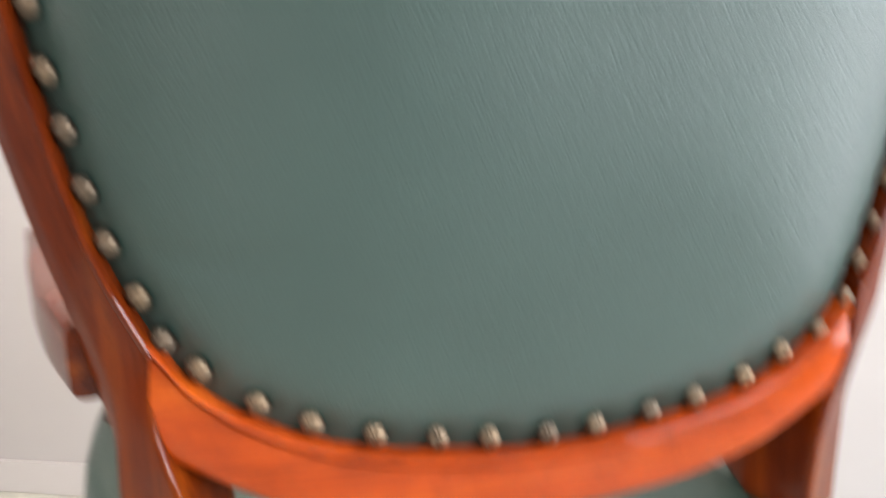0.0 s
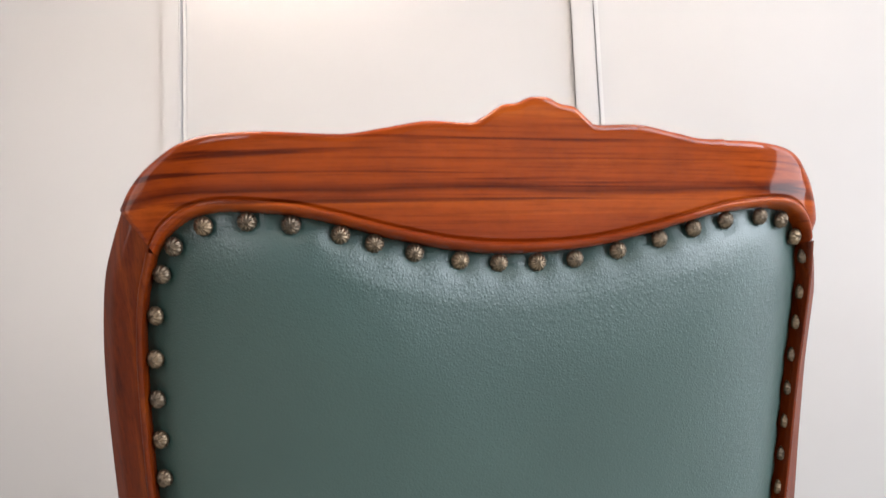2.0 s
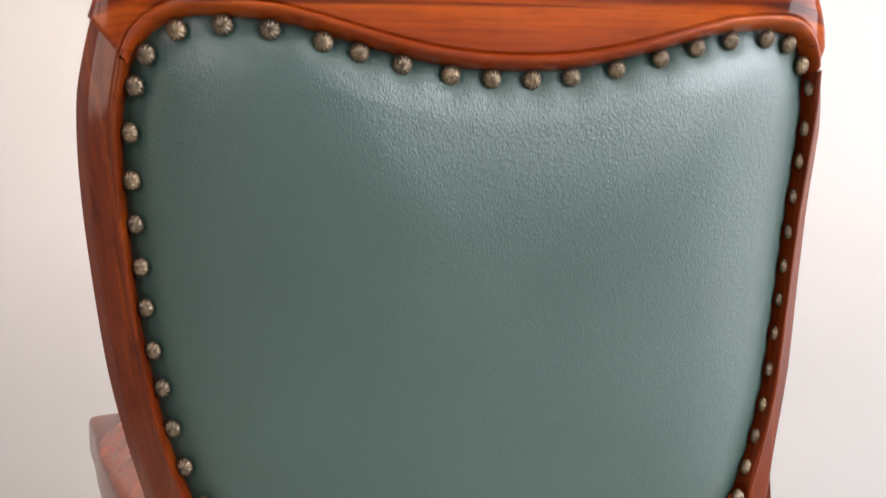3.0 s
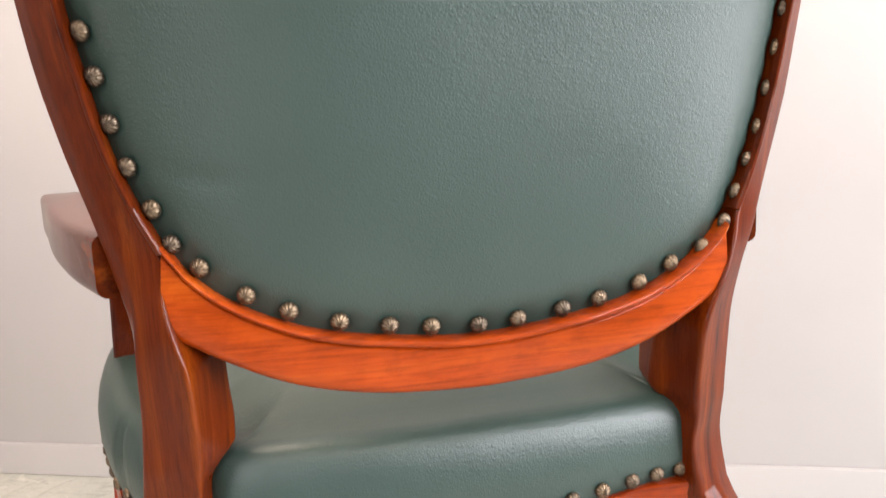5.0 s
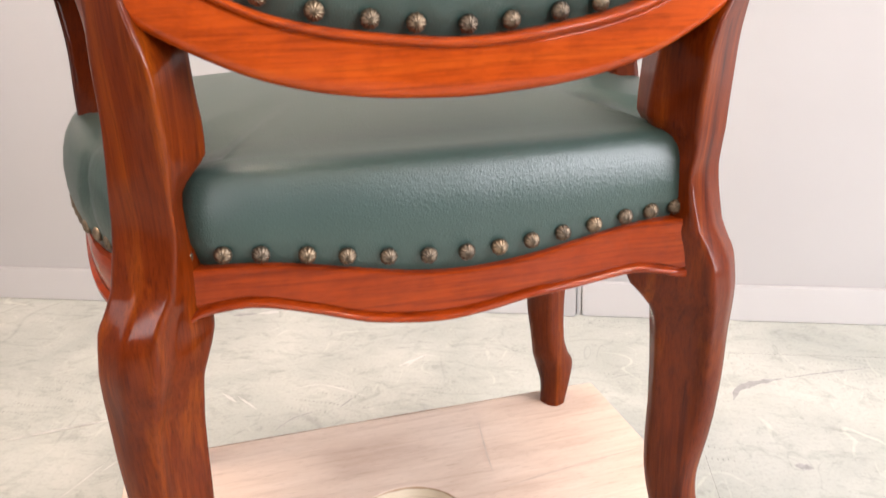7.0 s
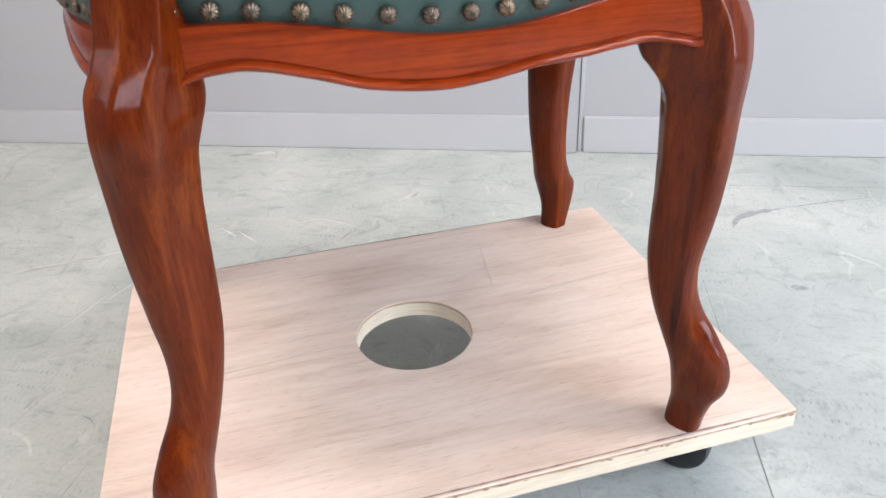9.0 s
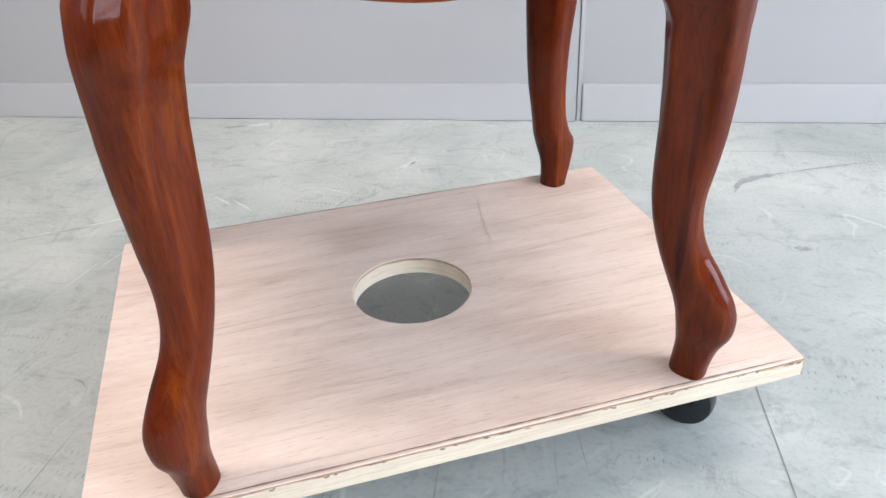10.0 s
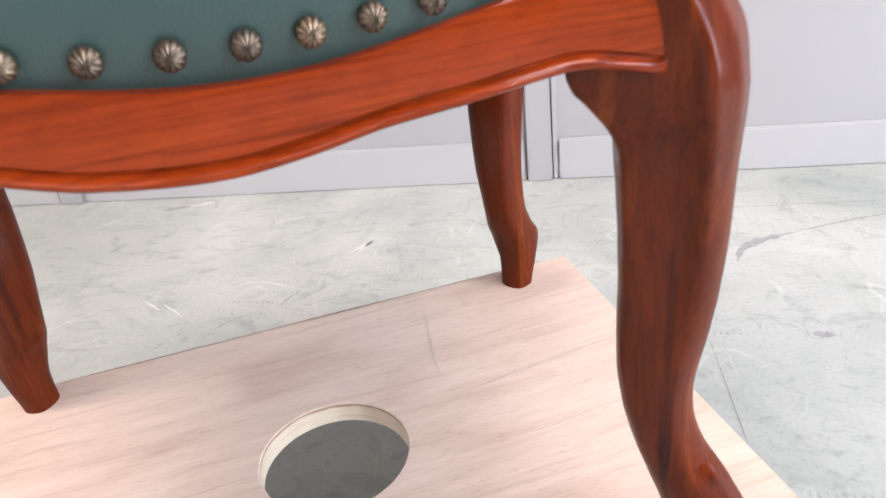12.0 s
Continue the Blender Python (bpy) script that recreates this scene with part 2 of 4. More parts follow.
def floor_vinyl():
    mat, tree, sh = nodes_of("grey_floor")
    v = coords(tree, (1, 1, 1))
    broad = add(tree, "ShaderNodeTexNoise", Scale=3.5, Detail=6.0, Roughness=0.6, Distortion=0.6)
    tree.links.new(v, broad.inputs["Vector"])
    streaks = add(tree, "ShaderNodeTexNoise", Scale=9.0, Detail=6.0, Roughness=0.65, Distortion=1.8)
    tree.links.new(coords(tree, (1, 2.2, 1), (0, 0, 0.5)), streaks.inputs["Vector"])
    fine = add(tree, "ShaderNodeTexNoise", Scale=150.0, Detail=4.0, Roughness=0.7)
    tree.links.new(v, fine.inputs["Vector"])
    base = ramp(tree, broad.outputs[0], [(0.3, (0.285, 0.310, 0.285)), (0.55, (0.385, 0.405, 0.375)), (0.75, (0.46, 0.475, 0.44))])
    base = mixed(tree, 1.0, base, ramp(tree, streaks.outputs[0], [(0.34, (0.84, 0.85, 0.845)), (0.46, (1, 1, 1)), (0.66, (1.0, 1.0, 1.0)), (0.74, (1.16, 1.16, 1.15))]), "MULTIPLY")
    base = mixed(tree, 0.5, base, ramp(tree, fine.outputs[0], [(0.32, (0.72, 0.72, 0.72)), (0.5, (1, 1, 1))]), "MULTIPLY")
    for scale, twist, band, tone, amount in ((3.2, 1.6, 0.0035, (1.28, 1.28, 1.24), 0.8), (5.5, 2.4, 0.0025, (0.74, 0.75, 0.75), 0.7), (2.1, 0.7, 0.0022, (0.70, 0.71, 0.71), 0.7), (9.0, 1.2, 0.004, (1.22, 1.22, 1.2), 0.6)):
        curl = add(tree, "ShaderNodeTexNoise", Scale=scale, Detail=1.5, Roughness=0.4, Distortion=twist)
        tree.links.new(coords(tree, (1, 0.6, 1), (0, 0, scale)), curl.inputs["Vector"])
        where = add(tree, "ShaderNodeTexNoise", Scale=scale * 1.3 + 2, Detail=3.0)
        tree.links.new(coords(tree, (1, 1, 1), (0, 0, scale * 2)), where.inputs["Vector"])
        line = ramp(tree, curl.outputs[0], [(0.5 - band * 2, (0, 0, 0)), (0.5 - band, (1, 1, 1)), (0.5 + band, (1, 1, 1)), (0.5 + band * 2, (0, 0, 0))])
        seen = ramp(tree, where.outputs[0], [(0.50, (0, 0, 0)), (0.62, (amount, amount, amount))])
        base = mixed(tree, mixed(tree, 1.0, line, seen, "MULTIPLY"), base, mixed(tree, 1.0, base, tone, "MULTIPLY"))
    dirt = add(tree, "ShaderNodeTexNoise", Scale=17.0, Detail=8.0, Roughness=0.75, Distortion=0.8)
    tree.links.new(v, dirt.inputs["Vector"])
    base = mixed(tree, 0.8, base, ramp(tree, dirt.outputs[0], [(0.33, (0.70, 0.71, 0.70)), (0.46, (1, 1, 1)), (0.60, (1, 1, 1)), (0.72, (1.12, 1.12, 1.1))]), "MULTIPLY")
    dots = add(tree, "ShaderNodeTexVoronoi", Scale=1.0, Randomness=0.12)
    tree.links.new(coords(tree, (125, 34, 1), (0, 0, 0.03)), dots.inputs["Vector"])
    patch = add(tree, "ShaderNodeTexNoise", Scale=5.0, Detail=4.0)
    tree.links.new(v, patch.inputs["Vector"])
    spots = ramp(tree, dots.outputs["Distance"], [(0.08, (0.60, 0.60, 0.60)), (0.15, (1, 1, 1))])
    worn = ramp(tree, patch.outputs[0], [(0.52, (0, 0, 0)), (0.64, (1, 1, 1))])
    base = mixed(tree, worn, base, mixed(tree, 1.0, base, spots, "MULTIPLY"))
    tree.links.new(base, sh.inputs["Base Color"])
    tree.links.new(ramp(tree, broad.outputs[0], [(0.3, (0.36, 0.36, 0.36)), (0.7, (0.52, 0.52, 0.52))]), sh.inputs["Roughness"])
    bump(tree, sh, fine.outputs[0], 0.12, 0.001)
    return mat


floor_mat = floor_vinyl()


def painted(name, colour, rough=0.35, spread=0.05, scale=2.5):
    mat, tree, sh = nodes_of(name)
    v = coords(tree, (1, 1, 1))
    broad = add(tree, "ShaderNodeTexNoise", Scale=scale, Detail=4.0)
    tree.links.new(v, broad.inputs["Vector"])
    low = tuple(c * (1 - spread) for c in colour)
    tree.links.new(ramp(tree, broad.outputs[0], [(0.3, low), (0.7, colour)]), sh.inputs["Base Color"])
    sh.inputs["Roughness"].default_value = rough
    fine = add(tree, "ShaderNodeTexNoise", Scale=180.0, Detail=2.0)
    tree.links.new(v, fine.inputs["Vector"])
    bump(tree, sh, fine.outputs[0], 0.04, 0.0005)
    return mat


wall_paint = painted("off_white_panel", (0.362, 0.360, 0.359), 0.3)
trim_paint = painted("pale_grey_trim", (0.42, 0.418, 0.417), 0.3)
seam_dark = painted("seam_shadow_rubber", (0.20, 0.198, 0.195), 0.6)
plain_plaster = painted("grey_plaster", (0.13, 0.125, 0.12), 0.7)
ceiling_white = painted("ceiling_board", (0.6, 0.595, 0.585), 0.7)
black_rubber = painted("black_rubber", (0.016, 0.016, 0.018), 0.22, 0.3, 60)
zinc = painted("zinc_plate", (0.42, 0.42, 0.43), 0.3, 0.2, 50)
zinc.node_tree.nodes["Principled BSDF"].inputs["Metallic"].default_value = 0.9
scuff_mat = painted("scuff_stain", (0.31, 0.315, 0.31), 0.5, 0.35, 70)
crack_mat = painted("crack_dirt", (0.19, 0.19, 0.18), 0.7, 0.3, 40)
pale_mat = painted("pale_scrape", (0.53, 0.535, 0.51), 0.5, 0.15, 70)

# ---- mesh helpers ----
def part(name, bm, material, parent=None, label="", smooth=True, angle=40, crisp=False):
    bmesh.ops.recalc_face_normals(bm, faces=bm.faces)
    me = bpy.data.meshes.new(name)
    bm.to_mesh(me)
    bm.free()
    if smooth:
        me.polygons.foreach_set("use_smooth", [True] * len(me.polygons))
        me.set_sharp_from_angle(angle=radians(angle))
    me.materials.append(material)
    ob = new(name, me)
    if parent:
        ob.parent = parent
    if crisp:
        even = ob.modifiers.new("even_faces", "WEIGHTED_NORMAL")
        even.weight, even.keep_sharp = 90, True
    return tagged(ob, label)


def thing(name, m, label, category, group="", kind=""):
    ob = new(name)
    ob.matrix_world = m
    return tagged(ob, label, category, group, kind)


def box_bm(x0, x1, y0, y1, z0, z1, bevel=0.0, bm=None):
    bm = bm or bmesh.new()
    made = bmesh.ops.create_cube(bm, size=1.0)["verts"]
    for v in made:
        v.co = Vector((x0 + (x1 - x0) * (v.co.x + 0.5), y0 + (y1 - y0) * (v.co.y + 0.5), z0 + (z1 - z0) * (v.co.z + 0.5)))
    if bevel:
        edges = list({e for v in made for e in v.link_edges})
        bmesh.ops.bevel(bm, geom=edges, offset=bevel, segments=2, affect="EDGES")
    return bm


def loft(rings, caps=True, closed=True, bm=None, wrap=False):
    """A skin over rings of equally many points."""
    bm = bm or bmesh.new()
    vs = [[bm.verts.new(p) for p in ring] for ring in rings]
    n = len(rings[0])
    pairs = list(zip(vs, vs[1:])) + ([(vs[-1], vs[0])] if wrap else [])
    for a, b in pairs:
        for k in range(n if closed else n - 1):
            m = (k + 1) % n
            bm.faces.new((a[k], a[m], b[m], b[k]))
    if caps and not wrap:
        bm.faces.new(vs[0][::-1])
        bm.faces.new(vs[-1])
    return bm


def spline(points, count, ends=True):
    """Evenly spaced points on a smooth curve through the given ones."""
    pts = [Vector(p) for p in points]
    ext = [pts[0] * 2 - pts[1]] + pts + [pts[-1] * 2 - pts[-2]]
    dense = []
    for a, b, c, d in zip(ext, ext[1:], ext[2:], ext[3:]):
        for k in range(16):
            t = k / 16
            dense.append(0.5 * (2 * b + (c - a) * t + (2 * a - 5 * b + 4 * c - d) * t * t + (3 * b - a - 3 * c + d) * t ** 3))
    dense.append(pts[-1])
    lengths = [0.0]
    for p, q in zip(dense, dense[1:]):
        lengths.append(lengths[-1] + (q - p).length)
    out, k = [], 0
    for i in range(count):
        want = lengths[-1] * i / (count - 1)
        while k < len(dense) - 2 and lengths[k + 1] < want:
            k += 1
        f = (want - lengths[k]) / max(1e-9, lengths[k + 1] - lengths[k])
        out.append(dense[k].lerp(dense[k + 1], min(1, max(0, f))))
    return out


def table(rows, z):
    """Smooth reading of a table of (z, value, ...) rows."""
    zs = [r[0] for r in rows]
    if z <= zs[0]:
        return rows[0][1:]
    for k in range(len(rows) - 1):
        if z <= zs[k + 1]:
            a = rows[max(0, k - 1)][1:]
            b, c = rows[k][1:], rows[k + 1][1:]
            d = rows[min(len(rows) - 1, k + 2)][1:]
            t = (z - zs[k]) / (zs[k + 1] - zs[k])
            return tuple(0.5 * (2 * q + (r - p) * t + (2 * p - 5 * q + 4 * r - s) * t * t + (3 * q - p - 3 * r + s) * t ** 3) for p, q, r, s in zip(a, b, c, d))
    return rows[-1][1:]


def filleted(corners, radius, steps=4):
    """A polygon whose corners are turned into short arcs; flats stay flat."""
    pts = [Vector(c) for c in corners]
    out = []
    for k, p in enumerate(pts):
        a, b = pts[k - 1], pts[(k + 1) % len(pts)]
        ra, rb = min(radius, (a - p).length * 0.46), min(radius, (b - p).length * 0.46)
        start, end = p + (a - p).normalized() * ra, p + (b - p).normalized() * rb
        for i in range(steps + 1):
            t = i / steps
            out.append(start * (1 - t) ** 2 + p * 2 * t * (1 - t) + end * t * t)
    return out


# ---- room ----
floor = thing("floor", pose(0, 0, 0), "scuffed grey vinyl sheet floor with dark seams", "floor", kind="structure")
part("subfloor", box_bm(ROOM_L, ROOM_R, ROOM_BACK, WALL_Y, -0.06, -0.004), seam_dark, floor)
ceiling = part("ceiling", box_bm(ROOM_L, ROOM_R, ROOM_BACK, WALL_Y + 0.1, ROOM_H, ROOM_H + 0.1), ceiling_white)
tagged(ceiling, "plain white ceiling", "ceiling", kind="structure")
west = thing("wall_west", pose(ROOM_L, 0, 0), "grey wall with a window", "wall", kind="structure")
for b in ((ROOM_BACK, WEST_Y0, 0, ROOM_H), (WEST_Y1, WALL_Y + 0.1, 0, ROOM_H), (WEST_Y0, WEST_Y1, 0, WIN_Z0), (WEST_Y0, WEST_Y1, WIN_Z1, ROOM_H)):
    part("wall_panel", box_bm(-0.12, 0, b[0], b[1], b[2], b[3]), plain_plaster, west)
back = thing("wall_south", pose(0, ROOM_BACK, 0), "grey wall with a window", "wall", kind="structure")
for b in ((ROOM_L, REAR_X0, 0, ROOM_H), (REAR_X1, ROOM_R, 0, ROOM_H), (REAR_X0, REAR_X1, 0, REAR_Z0), (REAR_X0, REAR_X1, WIN_Z1, ROOM_H)):
    part("wall_panel", box_bm(b[0], b[1], -0.12, 0, b[2], b[3]), plain_plaster, back)
east = thing("wall_east", pose(ROOM_R, 0, 0), "grey wall with a wide window and a glazed door", "wall", kind="structure")
for b in ((ROOM_BACK, WIN_Y0, 0, ROOM_H), (WIN_Y1, GATE_Y0, 0, ROOM_H), (GATE_Y1, WALL_Y + 0.1, 0, ROOM_H), (WIN_Y0, WIN_Y1, 0, WIN_Z0), (WIN_Y0, WIN_Y1, WIN_Z1, ROOM_H), (GATE_Y0, GATE_Y1, 0, GATE_Z0), (GATE_Y0, GATE_Y1, WIN_Z1, ROOM_H)):
    part("wall_panel", box_bm(0, 0.12, b[0], b[1], b[2], b[3]), plain_plaster, east)


def glazing(name, m, length, bays, label, low):
    """Aluminium bars of a window or glazed door that runs along local x."""
    win = thing(name, m, label, name.split("_")[0], kind="structure")
    for k in range(bays + 1):
        x = 0.03 + (length - 0.06) * k / bays
        part("mullion", box_bm(x - 0.03, x + 0.03, -0.03, 0.02, low, WIN_Z1, 0.003), trim_paint, win)
    for z in (low + 0.02, WIN_Z1 - 0.02):
        part("window_rail", box_bm(0.06, length - 0.06, -0.028, 0.018, z - 0.02, z + 0.02, 0.003), trim_paint, win)


glazing("window_1", pose(ROOM_R, WIN_Y0, 0, 0, 0, 90), WIN_Y1 - WIN_Y0, 3, "wide aluminium window letting in daylight", WIN_Z0)
glazing("window_3", pose(ROOM_L, WEST_Y1, 0, 0, 0, -90), WEST_Y1 - WEST_Y0, 2, "aluminium window letting in warm daylight", WIN_Z0)
glazing("door_1", pose(ROOM_R, GATE_Y0, 0, 0, 0, 90), GATE_Y1 - GATE_Y0, 1, "glazed aluminium door letting in daylight", GATE_Z0)
glazing("window_2", pose(REAR_X0, ROOM_BACK, 0), REAR_X1 - REAR_X0, 2, "aluminium window letting in daylight", REAR_Z0)
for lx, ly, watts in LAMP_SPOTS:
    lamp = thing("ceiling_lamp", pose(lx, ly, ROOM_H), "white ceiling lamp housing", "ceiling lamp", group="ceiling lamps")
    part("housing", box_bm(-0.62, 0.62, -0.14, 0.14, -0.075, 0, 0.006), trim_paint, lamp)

# the steel partition: panels between raised strips, with a kick board
wall = thing("wall_north", pose(0, WALL_Y, 0), "off-white steel partition wall with raised joint strips", "wall", kind="structure")
part("wall_core", box_bm(ROOM_L, ROOM_R, 0.012, 0.1, -0.06, ROOM_H), seam_dark, wall)
STRIPS = [0.0985 + 0.9775 * k for k in (-2, -1, 0, 1, 2)]
bounds = [ROOM_L] + [v for s in STRIPS for v in (s - 0.028, s + 0.028)] + [ROOM_R]
for a, b in zip(bounds[0::2], bounds[1::2]):
    part("panel", box_bm(a, b, 0.002, 0.0115, 0.0, ROOM_H, 0.0015), wall_paint, wall)
for s in STRIPS:
    part("joint_strip", box_bm(s - 0.0262, s + 0.0205, -0.013, 0.0115, 0.0, ROOM_H, 0.0025), wall_paint, wall)
    part("joint_lip", box_bm(s + 0.0225, s + 0.0315, -0.002, 0.0018, 0.0, ROOM_H, 0.001), trim_paint, wall)
for a, b in zip(bounds[0::2], bounds[1::2]):
    part("baseboard", box_bm(a + 0.005, b - 0.002, -0.0068, 0.0015, -0.0010, 0.0812, 0.0026), trim_paint, wall)

# ---- dolly ----
CHAIR = pose(-0.0003, 0.0419, 0.1366, 0, 0, 23.5)
BX0, BX1, BY0, BY1, BT = -0.310, 0.337, -0.0095, 0.452, 0.021
HX, HY, HR = 0.0130, 0.230, 0.0655
dolly = thing("dolly", CHAIR @ pose(0, 0, 0), "bare plywood dolly board with a round hand hole", "dolly")


def board_bm(z0, z1):
    """A sheet with a round hole, as sixteenths of ring between hole and rim."""
    bm = bmesh.new()
    n = 96
    inner, outer = [], []
    for k in range(n):
        a = 2 * math.pi * (k + 0.5) / n
        c, s = math.cos(a), math.sin(a)
        inner.append((HX + HR * c, HY + HR * s))
        f = min(((BX1 if c > 0 else BX0) - HX) / c, ((BY1 if s > 0 else BY0) - HY) / s)
        outer.append((HX + f * c, HY + f * s))
    for cx, cy in ((BX1, BY1), (BX0, BY1), (BX0, BY0), (BX1, BY0)):
        k = min(range(n), key=lambda i: (outer[i][0] - cx) ** 2 + (outer[i][1] - cy) ** 2)
        outer[k] = (cx + (-0.0012 if cx > 0 else 0.0012), cy + (-0.0012 if cy > 0.1 else 0.0012))
    rings = []
    for pts, z in ((inner, z0), (inner, z1 - 0.001), ([(HX + (x - HX) * 1.015, HY + (y - HY) * 1.015) for x, y in inner], z1), ([(x * 0.998 + 0.00003, y * 0.997 + 0.0007) for x, y in outer], z1), (outer, z1 - 0.0012), (outer, z0)):
        rings.append([(x, y, z) for x, y in pts])
    return loft(rings, wrap=True)


board = part("board", board_bm(-BT, 0.0), ply_face, dolly, "pale pinkish plywood sheet", angle=30)
board.data.materials.append(ply_edge)
for poly in board.data.polygons:
    if abs(poly.normal.z) < 0.5:
        poly.material_index = 1


def caster(x, y, spin):
    root = new("caster")
    root.parent = dolly
    root.matrix_local = pose(x, y, -BT, 0, 0, spin)
    part("mount_plate", box_bm(-0.03, 0.03, -0.03, 0.03, -0.004, -0.0002, 0.001), zinc, root)
    bm = box_bm(-0.016, -0.0135, 0.005, 0.045, -0.085, -0.004, 0.001)
    box_bm(0.0135, 0.016, 0.005, 0.045, -0.085, -0.004, 0.001, bm)
    box_bm(-0.016, 0.016, -0.012, 0.045, -0.012, -0.0042, 0.001, bm)
    part("fork", bm, black_rubber, root)
    cz, cy = -(0.1366 - BT) + 0.0345, 0.018
    prof = ((-0.012, 0.012), (-0.0125, 0.028), (-0.010, 0.033), (-0.005, 0.0345), (0.005, 0.0345), (0.010, 0.033), (0.0125, 0.028), (0.012, 0.012))
    rings = [[(px, cy + r * math.cos(2 * math.pi * k / 32), cz + r * math.sin(2 * math.pi * k / 32)) for k in range(32)] for px, r in prof]
    part("wheel", loft(rings), black_rubber, root, "black rubber wheel")


for cx, cy, sp in ((0.286, 0.066, 40), (-0.245, 0.07, 130), (0.268, 0.38, 200), (-0.245, 0.38, 15)):
    caster(cx, cy, sp)

# ---- armchair ----
chair = thing("armchair", CHAIR, "carved mahogany armchair upholstered in green leather with brass nails", "armchair")
XC = 0.013


def clamp(v):
    return min(1.0, max(0.0, v))


def squeeze(x, z):
    """One shoulder of the backrest is a little narrower than the other."""
    return 0.0048 * clamp((x - 0.10) / 0.10) * clamp((z - 0.68) / 0.12)


def mid(z, x=0.0):
    """The backrest leans a little to one side of the legs."""
    return 0.008 + 0.005 * clamp((z - 0.48) / 0.12) - squeeze(x, z)


def back_y(x, z):
    """The bowed, backward-leaning plane of the backrest."""
    return -0.033 - (0.81 * (z - 0.6) ** 2 if z > 0.6 else 0.0) + 12 * (x - XC) ** 4


def mirror(half):
    """A left half profile from rim to middle, made whole."""
    return half + [(-x, z) for x, z in half[-2::-1]]


OUT_TOP = [(-0.2287, 0.9050), (-0.2215, 0.9158), (-0.2085, 0.927), (-0.1880, 0.937), (-0.1580, 0.9392), (-0.1090, 0.9368), (-0.0860, 0.9395), (-0.0620, 0.9432), (-0.0365, 0.9428), (-0.0300, 0.9455), (-0.0210, 0.9513), (-0.0120, 0.9528), (-0.0050, 0.9557), (0.0, 0.9560)]
IN_TOP = [(-0.2080, 0.8805), (-0.2010, 0.8906), (-0.1873, 0.8993), (-0.1690, 0.9022), (-0.1330, 0.8990), (-0.1084, 0.8937), (-0.0770, 0.8856), (-0.0400, 0.8785), (0.0, 0.8762)]
OUT_SIDE = [(-0.2035, 0.5260), (-0.2038, 0.5560), (-0.2075, 0.5780), (-0.2195, 0.6214), (-0.2322, 0.6655), (-0.2422, 0.7150), (-0.2475, 0.7800), (-0.2478, 0.8300), (-0.2435, 0.8680), (-0.2360, 0.8895), (-0.2287, 0.9050)]
IN_SIDE = [(-0.1742, 0.5260), (-0.1765, 0.5560), (-0.1755, 0.5920), (-0.1775, 0.6060), (-0.1912, 0.6345), (-0.2020, 0.6655), (-0.2100, 0.7037), (-0.2157, 0.7448), (-0.2180, 0.8100), (-0.2153, 0.8530), (-0.2080, 0.8805)]
RAIL_TOP = [(-0.1740, 0.6020), (-0.1655, 0.5912), (-0.1450, 0.5752), (-0.1120, 0.5592), (-0.0770, 0.5498), (-0.0310, 0.5434), (0.0, 0.5415)]
RAIL_LOW = [(-0.1830, 0.5585), (-0.1765, 0.5545), (-0.1465, 0.5385), (-0.1168, 0.5250), (-0.0856, 0.5160), (-0.0530, 0.5108), (-0.0187, 0.5083), (0.0, 0.5078)]


def flat_curve(points, count):
    return [(p.x, p.y) for p in spline([(x, z, 0) for x, z in points], count)]


def ends(a):
    """Rises from the middle of the crest to its corners."""
    g = min(1.0, max(0.0, (a - 0.09) / 0.145))
    return g * g * (3 - 2 * g)


def frame_strip(inner, outer, soft=0.012):
    """A moulded strip between two edges of the backrest, with a bead at the inner one."""
    rings = []
    for (ix, iz), (ox, oz) in zip(inner, outer):
        i, o = Vector((ix, iz)), Vector((ox, oz))
        w = (o - i).length
        d = (o - i) / w
        r = min(soft, w * 0.4)
        f = -0.0068
        slant = (0.0080 if ox < 0 else 0.0045) * ends(abs(ox)) if oz > 0.8 else 0.0
        face = lambda q: f + slant * max(0.0, (q - 0.011) / (w - 0.011))
        prof = [(0.0, 0.016), (0.0, -0.0040), (0.0004, -0.0075), (0.0013, -0.0098), (0.0028, -0.0107), (0.0043, -0.0100), (0.0053, -0.0082), (0.0057, -0.0058), (0.0063, -0.0056), (0.0070, f + 0.0003), (0.0078, f),
                (w * 0.6, face(w * 0.6)), (w - r, face(w - r)), (w - r * 0.5, face(w) + r * 0.10), (w - r * 0.16, face(w) + r * 0.42), (w, face(w) + r), (w, 0.022), (w - 0.006, 0.030), (0.006, 0.030), (0.001, 0.026)]
        ring = []
        for s, h in prof:
            p = i + d * s
            ring.append((p.x + mid(p.y, p.x), back_y(p.x + mid(p.y, p.x), p.y) + h, p.y))
        rings.append(ring)
    return loft(rings)




def settle(x, z):
    """The outer edge of the back: one shoulder sits a little lower and narrower than the other."""
    e = ends(abs(x)) if z > 0.904 else clamp((z - 0.855) / 0.050)
    if x > 0.12:
        bulge = 0.003 * clamp((0.85 - z) / 0.08) * clamp((z - 0.60) / 0.08)
        return x - 0.0110 * e + bulge, z + (0.0025 if z > 0.904 else 0.0025 * e) - 0.0058 * e
    return x, z + (0.0025 if z > 0.904 else 0.0025 * e)


top_rail = part("top_rail", frame_strip(flat_curve(mirror(IN_TOP), 170), [settle(x, z) for x, z in flat_curve(mirror(OUT_TOP), 170)], 0.006), wood_crest, chair, "dark-streaked carved crest rail", angle=60, crisp=True)
